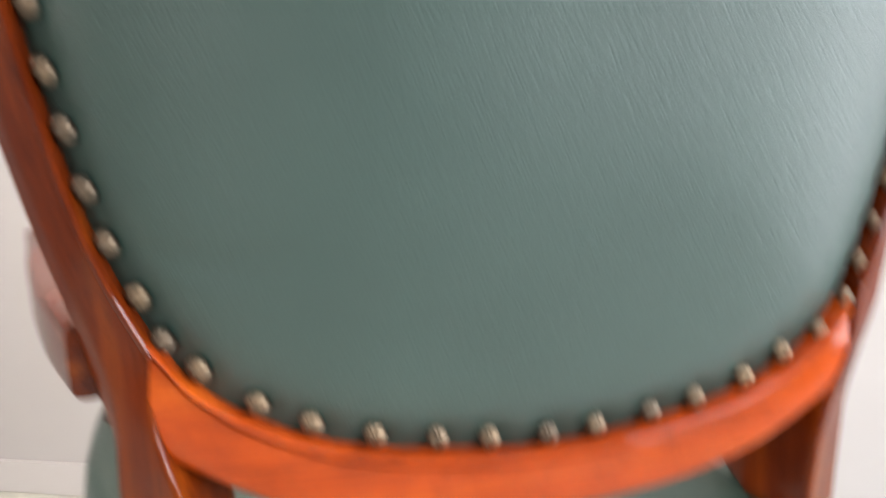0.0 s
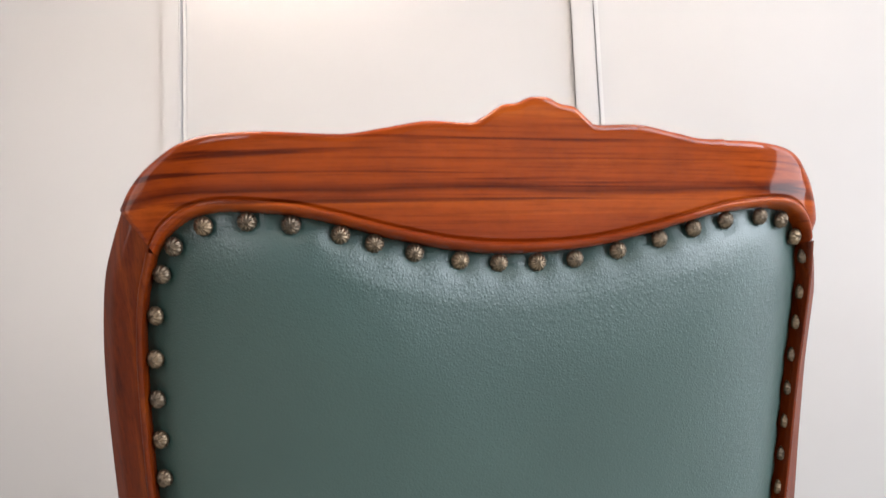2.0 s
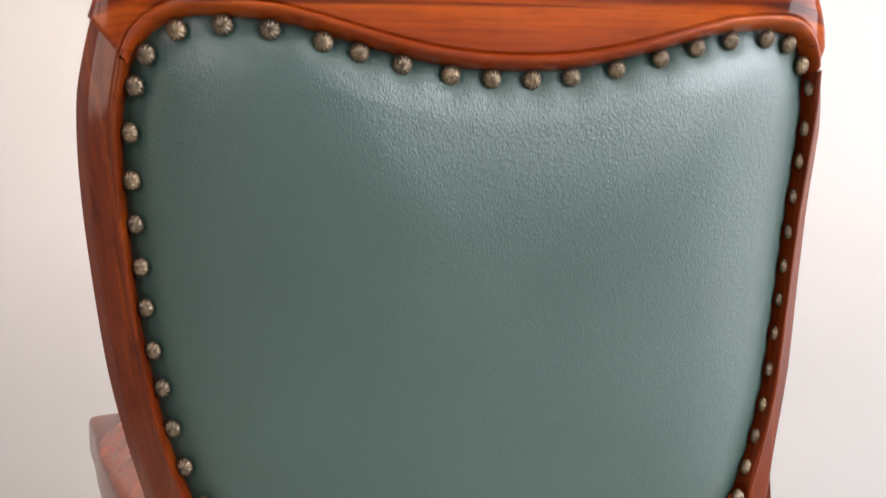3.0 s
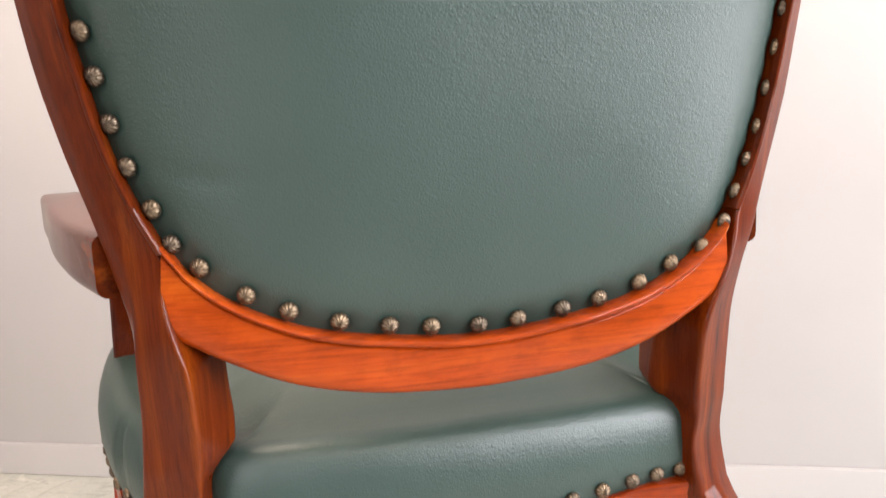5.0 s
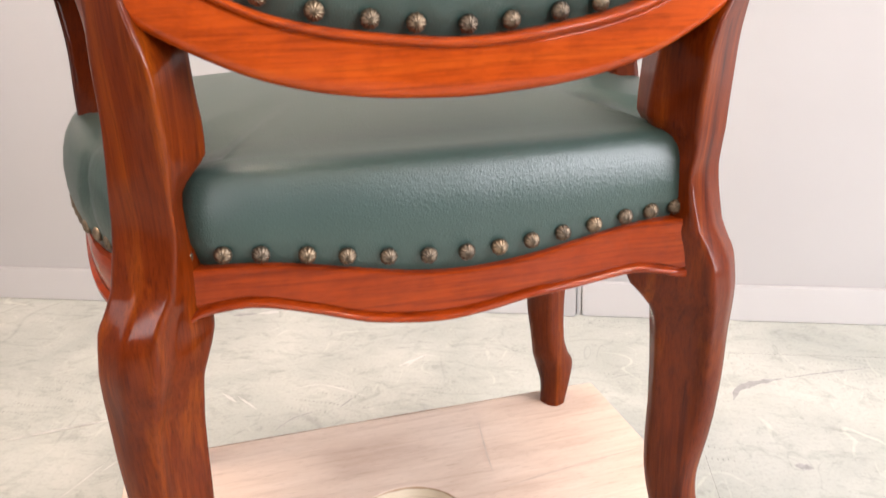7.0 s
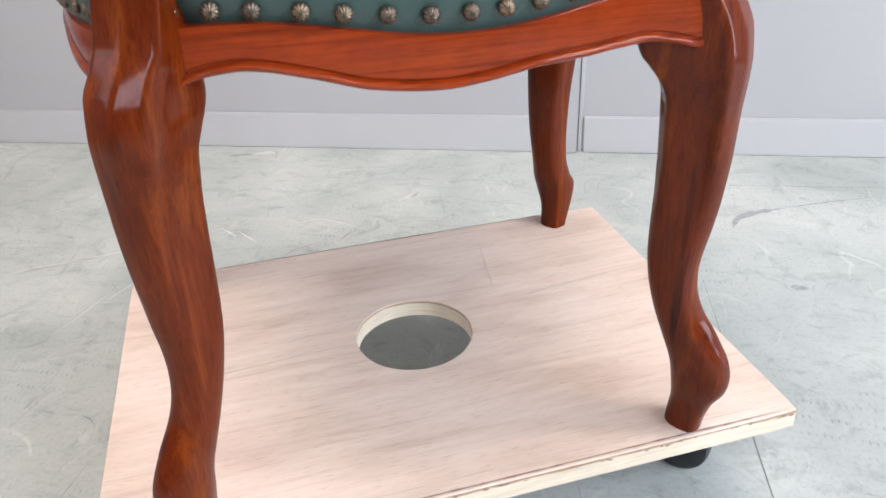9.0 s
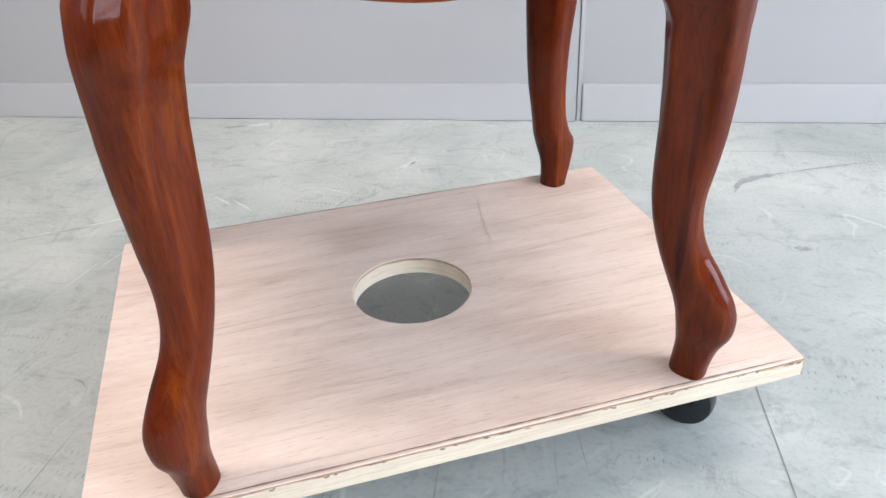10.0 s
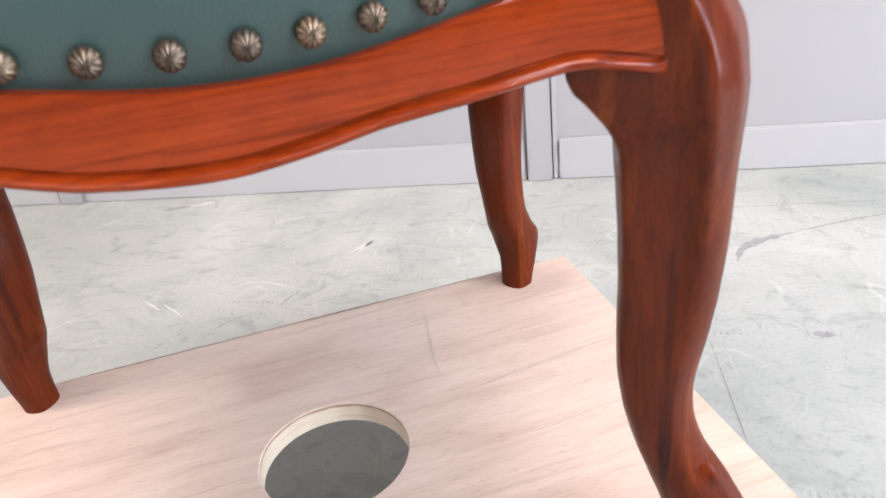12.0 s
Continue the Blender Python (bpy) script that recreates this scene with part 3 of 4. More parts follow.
# the shell carved on the front of the crest, a little taller than its back
shell = mirror([(-0.066, 0.905), (-0.066, 0.9395), (-0.050, 0.9462), (-0.0375, 0.9470), (-0.0310, 0.9505), (-0.0215, 0.9560), (-0.0120, 0.9575), (-0.0050, 0.9602), (0.0, 0.9606)])
shell_line = [shell[0]] + flat_curve(shell[1:-1], 80) + [shell[-1]]
rings = []
for h, grow in ((0.028, 0.0), (0.040, 0.0), (0.046, 0.003), (0.048, 0.010)):
    rings.append([(x * (1 - grow * 4) + mid(z), back_y(x + mid(z), z) + h, z - grow) for x, z in shell_line])
part("shell_carving", loft(rings), wood_crest, chair, "scalloped shell carved into the crest", angle=60)
for sx in (1, -1):
    line = [(-sx * x, z) for x, z in flat_curve(IN_SIDE[3:], 70)]
    rings = []
    for k, (x, z) in enumerate(line):
        t = (Vector(line[min(69, k + 1)]) - Vector(line[max(0, k - 1)])).normalized()
        n = Vector((t.y, -t.x)) * (1 if t.y * sx > 0 else -1)
        ring = []
        for q, h in ((0.0, 0.016), (0.0, -0.0040), (0.0004, -0.0075), (0.0013, -0.0098), (0.0028, -0.0107), (0.0043, -0.0100), (0.0053, -0.0080), (0.0057, -0.0030), (0.0056, 0.016)):
            px, pz = x + n.x * q, z + n.y * q
            ring.append((px + mid(pz, px), back_y(px + mid(pz, px), pz) + h, pz))
        rings.append(ring if sx < 0 else ring[::-1])
    part("bead", loft(rings), wood_up_shaded, chair, "rounded bead beside the leather", angle=50)
part("back_rail", frame_strip(flat_curve([(-0.1800, 0.6100)] + mirror(RAIL_TOP)[:-1] + [(0.1710, 0.5980)], 100), flat_curve(mirror(RAIL_LOW)[:-1], 100), 0.007), wood_back_lit, chair, "orange-brown curved lower back rail", angle=60, crisp=True)

# leather of the backrest, front and rear
inner_loop = flat_curve(mirror(IN_TOP), 110)[:-1] + [(-x, z) for x, z in flat_curve(IN_SIDE[3:], 60)[::-1]][:-1] + flat_curve(mirror(RAIL_TOP), 90)[::-1][:-1] + flat_curve(IN_SIDE[3:], 60)[:-1]


# legs
def at_height(curve, z):
    """The x of a rising outline at a height."""
    pts = curve if curve[0][1] <= z else [curve[0]] + curve
    for (x0, z0), (x1, z1) in zip(pts, pts[1:]):
        if z0 <= z <= z1 and z1 > z0:
            f = (z - z0) / (z1 - z0)
            return x0 + (x1 - x0) * f
    return curve[0][0] if z < curve[0][1] else curve[-1][0]


OUT_LINE, IN_LINE = flat_curve(OUT_SIDE, 90), flat_curve(IN_SIDE, 90)


def stile_corners(inner_z, outer_z, side):
    """Six corners of the upright of the back between its inner and outer edge, as (x, depth, z)."""
    m = (mid(inner_z) - 0.008) * side
    xi, (xo, zo) = at_height(IN_LINE, inner_z), settle(side * at_height(OUT_LINE, outer_z), outer_z)
    xo *= side
    i, o = Vector((xi, inner_z)), Vector((xo, zo))
    d = (o - i).normalized()
    out = []
    for base, along, h in ((o, -0.0095, 0.0020 if side > 0 else -0.004), (i, 0.0052, -0.0066) if side > 0 else (i, 0.0035, -0.0086), (i, 0.0, 0.014), (i, 0.006, 0.030), (o, -0.006, 0.033), (o, 0.0014, 0.013)):
        p = base + d * along
        out.append((p.x + m + (squeeze(-p.x, p.y) if side < 0 else 0.0), back_y(p.x + 0.013, p.y) + h, p.y))
    return out


def leg_rings(rows, side, middle):
    """Sections of a leg: outer, ridge and inner corner, back, slant of the back face, depth and corner cut over the height."""
    rings = []
    rear = rows[-1][0] > 0.5
    z0, z1 = rows[0][0], 0.60 if rear else rows[-1][0]
    n = int((z1 - z0) / 0.005)
    for k in range(n + 1):
        z = z0 + (z1 - z0) * k / n
        mo, mb, mi, yb, sl, d, cut = table(rows, z)
        if rear and side < 0:
            mb -= 0.006 * clamp((z - 0.46) / 0.06)
        w = mo - mi
        pts = [(-mo - 0.001, yb + sl, z), (-mb, yb, z), (-mi + 0.001, yb + d * 0.5, z), (-mi - w * 0.18, yb + d, z), (-mo + w * 0.15, yb + d, z)]
        pts.append(tuple(Vector(pts[0]).lerp(Vector(pts[4]), 0.22)))
        if rear and z > 0.52:
            f, g = clamp((z - 0.525) / 0.070), clamp((z - 0.535) / 0.065)
            f, g = f * f * (3 - 2 * f), g * g * (3 - 2 * g)
            pts = [Vector(p).lerp(Vector(q), h) for p, q, h in zip(pts, stile_corners(z, z, side), (f, f, g, g, f, f))]
        out = 0.003 * clamp((z - 0.2) / 0.1) * clamp((0.5 - z) / 0.06) if side > 0 else 0.0
        if side < 0 and rear:
            g = clamp((z - 0.12) / 0.06) * clamp((0.37 - z) / 0.05)
            ear = (clamp((z - 0.325) / 0.036) * clamp((0.415 - z) / 0.012)) ** 1.4
            low = 0.0045 * clamp((z - 0.03) / 0.05) * clamp((0.24 - z) / 0.08)
            push = (0.0045 * g, 0.0, 0.0145 * ear, 0.0145 * ear, 0.0035 * g, 0.0040 * g)
            pts = [(p[0] + low + e, p[1], p[2]) for p, e in zip(pts, push)]
        a, b, c = (Vector(p) for p in pts[:3])
        lobe = 0.0045 * clamp((z - 0.01) / 0.04) * clamp((0.45 - z) / 0.06)
        knee = math.exp(-((z - 0.366) / 0.032) ** 2) if rear else 0.0
        hollow = 0.0050 * clamp((z - 0.20) / 0.06) * clamp((0.365 - z) / 0.05) if rear else 0.0
        out_way, in_way = Vector((b.y - a.y, a.x - b.x, 0)).normalized(), Vector((c.y - b.y, b.x - c.x, 0)).normalized()
        pts[0] = a + Vector((0, -0.004 * knee if side > 0 else 0.0, 0))
        pts[1] = b + Vector((0, -0.005 * knee, 0))
        pts.insert(2, b.lerp(c, 0.22) - in_way * hollow)
        pts.insert(1, a.lerp(b, 0.5) + out_way * lobe * (1 if side > 0 or z < 0.12 else 0.6) + Vector((0, (-0.008 if side > 0 else -0.004) * knee, 0)))
        ring = [Vector((side * p.x + middle(z) - out, p.y, p.z)) for p in filleted(pts, 0.0015 + 0.065 * cut)]
        if z < 0.31:
            soft = ring
            for turn in range(int(60 * cut)):
                soft = [(soft[k - 1] + soft[k] * 2 + soft[(k + 1) % len(soft)]) / 4 for k in range(len(soft))]
            spans = []
            for axis in (0, 1):
                old, now = [p[axis] for p in ring], [p[axis] for p in soft]
                grow = (max(old) - min(old)) / (max(now) - min(now))
                spans.append((grow, (max(old) + min(old)) / 2 - grow * (max(now) + min(now)) / 2))
            ring = [Vector((p.x * spans[0][0] + spans[0][1], p.y * spans[1][0] + spans[1][1], p.z)) for p in soft]
        rings.append(ring if side > 0 else ring[::-1])
    if rear:
        for k in range(1, 61):
            f = k / 60
            pts = [Vector(p) for p in stile_corners(0.60 + (0.8805 - 0.60) * f, 0.60 + (0.9050 - 0.60) * f, side)]
            pts.insert(2, pts[1].lerp(pts[2], 0.22))
            pts.insert(1, pts[0].lerp(pts[1], 0.5))
            ring = [Vector((side * p.x + middle(0.6), p.y, p.z)) for p in filleted(pts, 0.0038)]
            rings.append(ring if side > 0 else ring[::-1])
    return rings


leg_middle = lambda z: 0.004 + 0.004 * min(1.0, max(0.0, (z - 0.45) / 0.11))
REAR_LEG = [(0.0, 0.235, 0.22, 0.204, -0.007, 0.01, 0.036, 0.26), (0.03, 0.24, 0.223, 0.2055, -0.011, 0.01, 0.039, 0.25), (0.055, 0.2455, 0.227, 0.202, -0.021, 0.009, 0.047, 0.22),
            (0.08, 0.246, 0.224, 0.1985, -0.022, 0.009, 0.048, 0.2), (0.108, 0.2355, 0.21, 0.1905, -0.014, 0.009, 0.045, 0.17), (0.133, 0.2235, 0.2, 0.1835, -0.006, 0.008, 0.041, 0.15),
            (0.156, 0.217, 0.194, 0.178, -0.003, 0.007, 0.04, 0.13), (0.183, 0.215, 0.191, 0.173, -0.003, 0.006, 0.042, 0.12), (0.22, 0.2165, 0.192, 0.169, -0.008, 0.006, 0.046, 0.1),
            (0.268, 0.2175, 0.192, 0.166, -0.015, 0.008, 0.051, 0.05), (0.31, 0.2175, 0.189, 0.1625, -0.021, 0.012, 0.056, 0.05), (0.338, 0.2175, 0.185, 0.159, -0.026, 0.017, 0.06, 0.05),
            (0.356, 0.217, 0.182, 0.153, -0.028, 0.02, 0.062, 0.05), (0.366, 0.216, 0.18, 0.1495, -0.028, 0.022, 0.064, 0.05), (0.374, 0.215, 0.179, 0.148, -0.028, 0.023, 0.064, 0.05),
            (0.382, 0.2135, 0.177, 0.148, -0.028, 0.024, 0.064, 0.05), (0.392, 0.2085, 0.1735, 0.148, -0.0275, 0.024, 0.064, 0.05), (0.405, 0.203, 0.1665, 0.150, -0.027, 0.024, 0.064, 0.05),
            (0.44, 0.1965, 0.1600, 0.1560, -0.0265, 0.023, 0.062, 0.035), (0.460, 0.1958, 0.1610, 0.1570, -0.028, 0.0225, 0.064, 0.035), (0.472, 0.1955, 0.1615, 0.1490, -0.0295, 0.022, 0.068, 0.035), (0.48, 0.1955, 0.1620, 0.143, -0.0305, 0.023, 0.070, 0.035), (0.52, 0.196, 0.1645, 0.1465, -0.0355, 0.027, 0.078, 0.035),
            (0.552, 0.198, 0.168, 0.149, -0.038, 0.030, 0.080, 0.035), (0.6, 0.203, 0.178, 0.156, -0.039, 0.034, 0.076, 0.035)]
for side in (1, -1):
    part("rear_leg", loft(leg_rings(REAR_LEG, side, leg_middle)), wood_up_shaded, chair, "rear leg with carved knee, running up into the back", angle=60, crisp=True)
FRONT_LEG = [(0.0, 0.2725, 0.256, 0.2400, 0.0, 0.008, 0.034, 0.28), (0.03, 0.2790, 0.258, 0.2400, 0.0, 0.010, 0.040, 0.26), (0.058, 0.2865, 0.257, 0.2330, -0.001, 0.020, 0.052, 0.22), (0.075, 0.2770, 0.250, 0.2270, -0.003, 0.018, 0.048, 0.2),
             (0.10, 0.2670, 0.243, 0.2225, -0.004, 0.012, 0.042, 0.18), (0.145, 0.2645, 0.240, 0.2160, -0.004, 0.012, 0.044, 0.15), (0.20, 0.2685, 0.242, 0.2145, -0.002, 0.014, 0.052, 0.13), (0.25, 0.2765, 0.246, 0.2155, 0.002, 0.015, 0.060, 0.12), (0.31, 0.2800, 0.250, 0.2150, 0.005, 0.016, 0.062, 0.12), (0.395, 0.2780, 0.250, 0.2130, 0.002, 0.016, 0.060, 0.12)]
for side in (1, -1):
    rings = leg_rings(FRONT_LEG, side, lambda z: 0.0005)
    shift = 0.0 if side > 0 else 0.005
    splay = 0.0 if side > 0 else 0.028
    part("front_leg", loft([[p + Vector((shift + splay * p.z, 0.405, 0)) for p in r] for r in rings]), wood_up_shaded, chair, "cabriole front leg", angle=60, crisp=True)

# seat rails
RAIL_EDGE = [(-0.164, 0.3780), (-0.155, 0.3830), (-0.140, 0.3862), (-0.120, 0.3868), (-0.089, 0.3800), (-0.052, 0.3692), (-0.007, 0.3640), (0.026, 0.3665), (0.053, 0.3710), (0.090, 0.3740), (0.118, 0.3770), (0.135, 0.3778), (0.149, 0.3756), (0.169, 0.3710)]


def rear_rail():
    rings = []
    n = 90
    for k in range(n + 1):
        x = -0.1765 + 0.3340 * k / n
        a = abs(x)
        zt = 0.3960 + 0.0175 * (0.5 - 0.5 * math.cos(math.pi * min(1, a / 0.145)))
        zl = table(RAIL_EDGE, x + XC)[0]
        y = -0.012 + (0.20 if x > 0 else 0.40) * x * x
        ring = [(0.004, zt), (-0.003, zt), (-0.0055, zt - 0.0006), (-0.006, zt - 0.0030), (-0.006, zl + 0.0068), (-0.0046, zl + 0.0058), (-0.0046, zl + 0.0050), (-0.0078, zl + 0.0047), (-0.0098, zl + 0.0036), (-0.0104, zl + 0.0022), (-0.0096, zl + 0.0006), (-0.0074, zl - 0.0006), (0.018, zl), (0.020, zl + 0.004), (0.020, zt)]
        proud = 0.0062 * clamp((x - 0.115) / 0.035)
        flat = 1 - 0.75 * clamp((x - 0.138) / 0.018)
        rings.append([(x + XC, y + ((-0.006 + (h + 0.006) * flat if h < -0.006 else h) - proud if h < 0 else h), z) for h, z in ring])
    return loft(rings)


part("seat_rail", rear_rail(), wood_along, chair, "rear seat rail with a beaded scalloped edge", angle=50, crisp=True)
SIDE_LINE = [(-0.196, 0.030), (-0.230, 0.10), (-0.252, 0.20), (-0.267, 0.30), (-0.273, 0.395)]
for side in (1, -1):
    pts = spline([(x, y, 0) for x, y in SIDE_LINE], 40)
    rings = []
    for k, p in enumerate(pts):
        f = k / 39
        zl = 0.362 + 0.018 * math.sin(math.pi * f) - 0.004
        zt = 0.402
        ring = [(0.004, zt), (-0.004, zt - 0.001), (-0.006, zt - 0.006), (-0.006, zl + 0.010), (-0.0045, zl + 0.007), (-0.0085, zl + 0.005), (-0.0085, zl + 0.0015), (-0.006, zl), (0.016, zl), (0.018, zt)]
        rings.append([(XC * 0.6 + side * (p.x + h), p.y, z) for h, z in ring])
    part("seat_rail", loft(rings), wood_along, chair, "side seat rail", angle=50)
rings = []
for k in range(30):
    x = -0.225 + 0.45 * k / 29
    y = 0.43 + 0.025 * math.cos(x * 6.5)
    rings.append([(x + 0.007, y + h, z) for h, z in ((-0.012, 0.402), (0.008, 0.402), (0.010, 0.37), (0.010, 0.352), (-0.010, 0.352))])
part("seat_rail", loft(rings), wood_along, chair, "front seat rail")

# seat cushion: a plan outline that steps round the rear legs, skinned upward
half = [(0.0, -0.0155), (0.06, -0.0135), (0.12, -0.0075), (0.160, -0.0010), (0.1700, 0.006), (0.1715, 0.018), (0.1705, 0.030), (0.173, 0.0385), (0.186, 0.0425), (0.206, 0.046), (0.220, 0.062), (0.241, 0.115), (0.262, 0.20), (0.276, 0.30), (0.281, 0.385), (0.276, 0.43), (0.262, 0.455), (0.22, 0.468), (0.12, 0.478), (0.0, 0.481)]
seat_half = [(p.x, p.y) for p in spline([(x, y, 0) for x, y in half], 110)]
outline = [(x, y - (0.0085 * min(1.0, x / 0.16) ** 2 if y < 0.004 else 0.0)) for x, y in seat_half] + [(-x - 0.007 * math.sin(math.pi * min(1.0, max(0.0, (y - 0.05) / 0.33))), y) for x, y in seat_half[-2:0:-1]]


def inset(loop, d):
    n = len(loop)
    out = []
    for k in range(n):
        a, b = Vector(loop[k - 3]), Vector(loop[(k + 3) % n])
        t = (b - a).normalized()
        p = Vector(loop[k])
        out.append((p.x - t.y * d, p.y + t.x * d))
    return out


def seat_bm():
    rings = []
    for d, z in ((0.004, 0.394), (0.002, 0.402), (-0.002, 0.414), (-0.0045, 0.428), (-0.0045, 0.442), (-0.0025, 0.4535), (0.0005, 0.4625), (0.0045, 0.4690), (0.0105, 0.4725), (0.019, 0.4740), (0.03, 0.4745)):
        loop = inset(outline, d)
        rings.append([(x + XC * 1.15, y, z + (0.0 if z < 0.40 else (0.006 * math.cos(min(1.0, abs(x) / 0.17) * math.pi) * -1 + 0.004 if y < 0.01 and z < 0.415 else 0.0))) for x, y in loop])
    last = rings[-1]
    even = [(x, y) for x, y, z in last]
    n = len(even)
    for turn in range(260):
        even = [((even[k - 1][0] + even[k][0] + even[(k + 1) % n][0]) / 3, (even[k - 1][1] + even[k][1] + even[(k + 1) % n][1]) / 3) for k in range(n)]
    for s, up in ((0.04, 0.0030), (0.09, 0.0062), (0.16, 0.0100), (0.25, 0.0138), (0.36, 0.0172), (0.5, 0.0205), (0.65, 0.0230), (0.8, 0.0245), (0.93, 0.025)):
        f = min(1.0, s / 0.3)
        ring = []
        for (x, y, z), (ex, ey) in zip(last, even):
            mx, my = x + (ex - x) * f, y + (ey - y) * f
            ring.append((mx + (XC - mx) * s, my + (0.23 - my) * s, z + up))
        rings.append(ring)
    creased = []
    for ring in rings:
        out = []
        for x, y, z in ring:
            for sx in (-1, 1):
                dx, dy = x - (XC * 1.15 + sx * 0.174), y - 0.036
                r = math.hypot(dx, dy)
                if r < 0.06 and z > 0.43:
                    a = math.atan2(dy, dx)
                    fade = (1 - r / 0.06) ** 1.5
                    z += (0.0024 * math.sin(8 * a + 0.6) - 0.005) * fade
            if x < -0.2 and 0.40 < z < 0.476:
                fold = math.exp(-((y - 0.088 - 0.25 * (z - 0.43)) / 0.006) ** 2) * math.sin(math.pi * (z - 0.40) / 0.076)
                x += 0.006 * fold
            out.append((x, y, z))
        creased.append(out)
    bm = loft(creased, caps=False)
    bm.verts.ensure_lookup_table()
    n = len(outline)
    bm.faces.new([bm.verts[len(bm.verts) - n + k] for k in range(n)])
    return bm


part("seat_cushion", seat_bm(), green_leather, chair, "plump green leather seat cushion", angle=80)

# arms
for side in (1, -1):
    path = spline([(-0.205, 0.014, 0.594), (-0.226, 0.08, 0.593), (-0.249, 0.16, 0.592), (-0.273, 0.24, 0.592), (-0.295, 0.31, 0.593), (-0.310, 0.36, 0.594), (-0.320, 0.395, 0.594)], 40)
    rings = []
    for k, p in enumerate(path):
        f = k / 39
        w = 0.018 + 0.010 * math.sin(math.pi * min(0.8, f))
        hgt = 0.0195 + 0.002 * f
        t = (path[min(39, k + 1)] - path[max(0, k - 1)]).normalized()
        nrm = Vector((t.y, -t.x, 0))
        ring = filleted([(-w, -hgt, 0), (w, -hgt, 0), (w, hgt, 0), (-w, hgt, 0)], 0.008)
        out = [p + nrm * q.x + Vector((0, 0, q.y)) for q in ring]
        rings.append([(XC + side * q.x, q.y, q.z) for q in out])
    part("armrest", loft(rings), wood_arm, chair, "polished outward-curved wooden armrest", angle=60)
    post = spline([(-0.240, 0.235, 0.375), (-0.244, 0.245, 0.42), (-0.250, 0.270, 0.48), (-0.2515, 0.295, 0.53), (-0.254, 0.305, 0.575)], 30)
    rings = []
    for k, p in enumerate(post):
        r = 0.019 - 0.004 * math.sin(math.pi * k / 29)
        ring = filleted([(-r, -r * 1.2, 0), (r, -r * 1.2, 0), (r, r * 1.2, 0), (-r, r * 1.2, 0)], 0.006)
        rings.append([(XC + side * (p.x + q.x), p.y + q.y, p.z) for q in ring])
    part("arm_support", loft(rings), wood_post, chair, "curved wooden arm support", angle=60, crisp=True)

# upholstery nails
def nail_mesh():
    """A domed head with twelve petals; it faces -y."""
    bm = bmesh.new()
    n, rings = 48, []
    for r, h in ((0.0060, 0.0008), (0.0061, -0.0006), (0.0056, -0.0019), (0.0044, -0.0031), (0.0028, -0.0039), (0.0012, -0.0043)):
        ring = []
        for k in range(n):
            a = 2 * math.pi * k / n
            lobe = abs(math.sin(6 * a))
            rr = r * (1 - 0.05 * (1 - lobe))
            ring.append((rr * math.cos(a), h + 0.0007 * (1 - lobe) * (1 if 0.001 < r else 0), rr * math.sin(a)))
        rings.append(ring)
    loft(rings, bm=bm)
    me = bpy.data.meshes.new("nail_head")
    bm.normal_update()
    bm.to_mesh(me)
    bm.free()
    me.polygons.foreach_set("use_smooth", [True] * len(me.polygons))
    me.materials.append(antique_brass)
    return me


NAIL = nail_mesh()
rnd = random.Random(4)


def nail(x, y, z, toward):
    ob = new("upholstery_nail", NAIL)
    ob.parent = chair
    q = Vector((0, -1, 0)).rotation_difference(Vector(toward).normalized())
    ob.matrix_local = Matrix.LocRotScale((x, y, z), q @ Euler((rnd.uniform(-0.08, 0.08), rnd.uniform(0, 6.28), rnd.uniform(-0.08, 0.08))).to_quaternion(), (0.92, 0.92, 0.92))


loop_in = [Vector(p) for p in inset(inner_loop, 0.0)]


pulls = []


def back_nail(x, z):
    pulls.append((x, z))
    e = 0.004
    gx = (back_y(x + e, z) - back_y(x - e, z)) / (2 * e)
    gz = (back_y(x, z + e) - back_y(x, z - e)) / (2 * e)
    c = Vector((x - XC, z - 0.73))
    nail(x, back_y(x, z) - 0.0022, z, (gx + 0.16 * c.x / 0.2, -1, gz + 0.16 * c.y / 0.2))


TOP_X = (-0.184, -0.166, -0.146, -0.122, -0.0975, -0.0744, -0.0508, -0.026, -0.0016, 0.022, 0.047, 0.073, 0.101, 0.126, 0.150, 0.172, 0.1937, 0.210)
for x in TOP_X:
    cands = [p for p in loop_in if p.y > 0.85]
    p = min(cands, key=lambda q: abs(q.x - (x - XC) * (1.02 if abs(x) > 0.16 else 1.0)))
    back_nail(p.x * 0.985 + XC - squeeze(p.x, p.y), p.y - 0.0058)
LOW_X = (-0.1486, -0.1260, -0.1008, -0.0732, -0.0448, -0.0172, 0.0116, 0.0353, 0.0648, 0.0925, 0.1190, 0.1440)
for x in LOW_X:
    p = min((p for p in loop_in if p.y < 0.64), key=lambda q: abs(q.x - (x - XC)))
    back_nail(p.x * 0.985 + XC, p.y + 0.0062)
LEFT_Z = (0.870, 0.847, 0.822, 0.798, 0.7735, 0.7495, 0.724, 0.701, 0.676, 0.6525, 0.629, 0.609)
for z in LEFT_Z:
    p = min((p for p in loop_in if p.x < -0.1), key=lambda q: abs(q.y - z) + (0.1 if abs(q.x) < 0.16 else 0))
    back_nail(p.x + 0.005 + XC, z)
RIGHT_Z = (0.873, 0.849, 0.828, 0.805, 0.781, 0.757, 0.733, 0.709, 0.683, 0.658, 0.6365, 0.616, 0.597, 0.582)
for z in RIGHT_Z:
    p = min((p for p in loop_in if p.x > 0.1), key=lambda q: abs(q.y - z) + (0.1 if abs(q.x) < 0.15 else 0))
    back_nail(p.x + 0.001 + XC - squeeze(p.x, z), z)
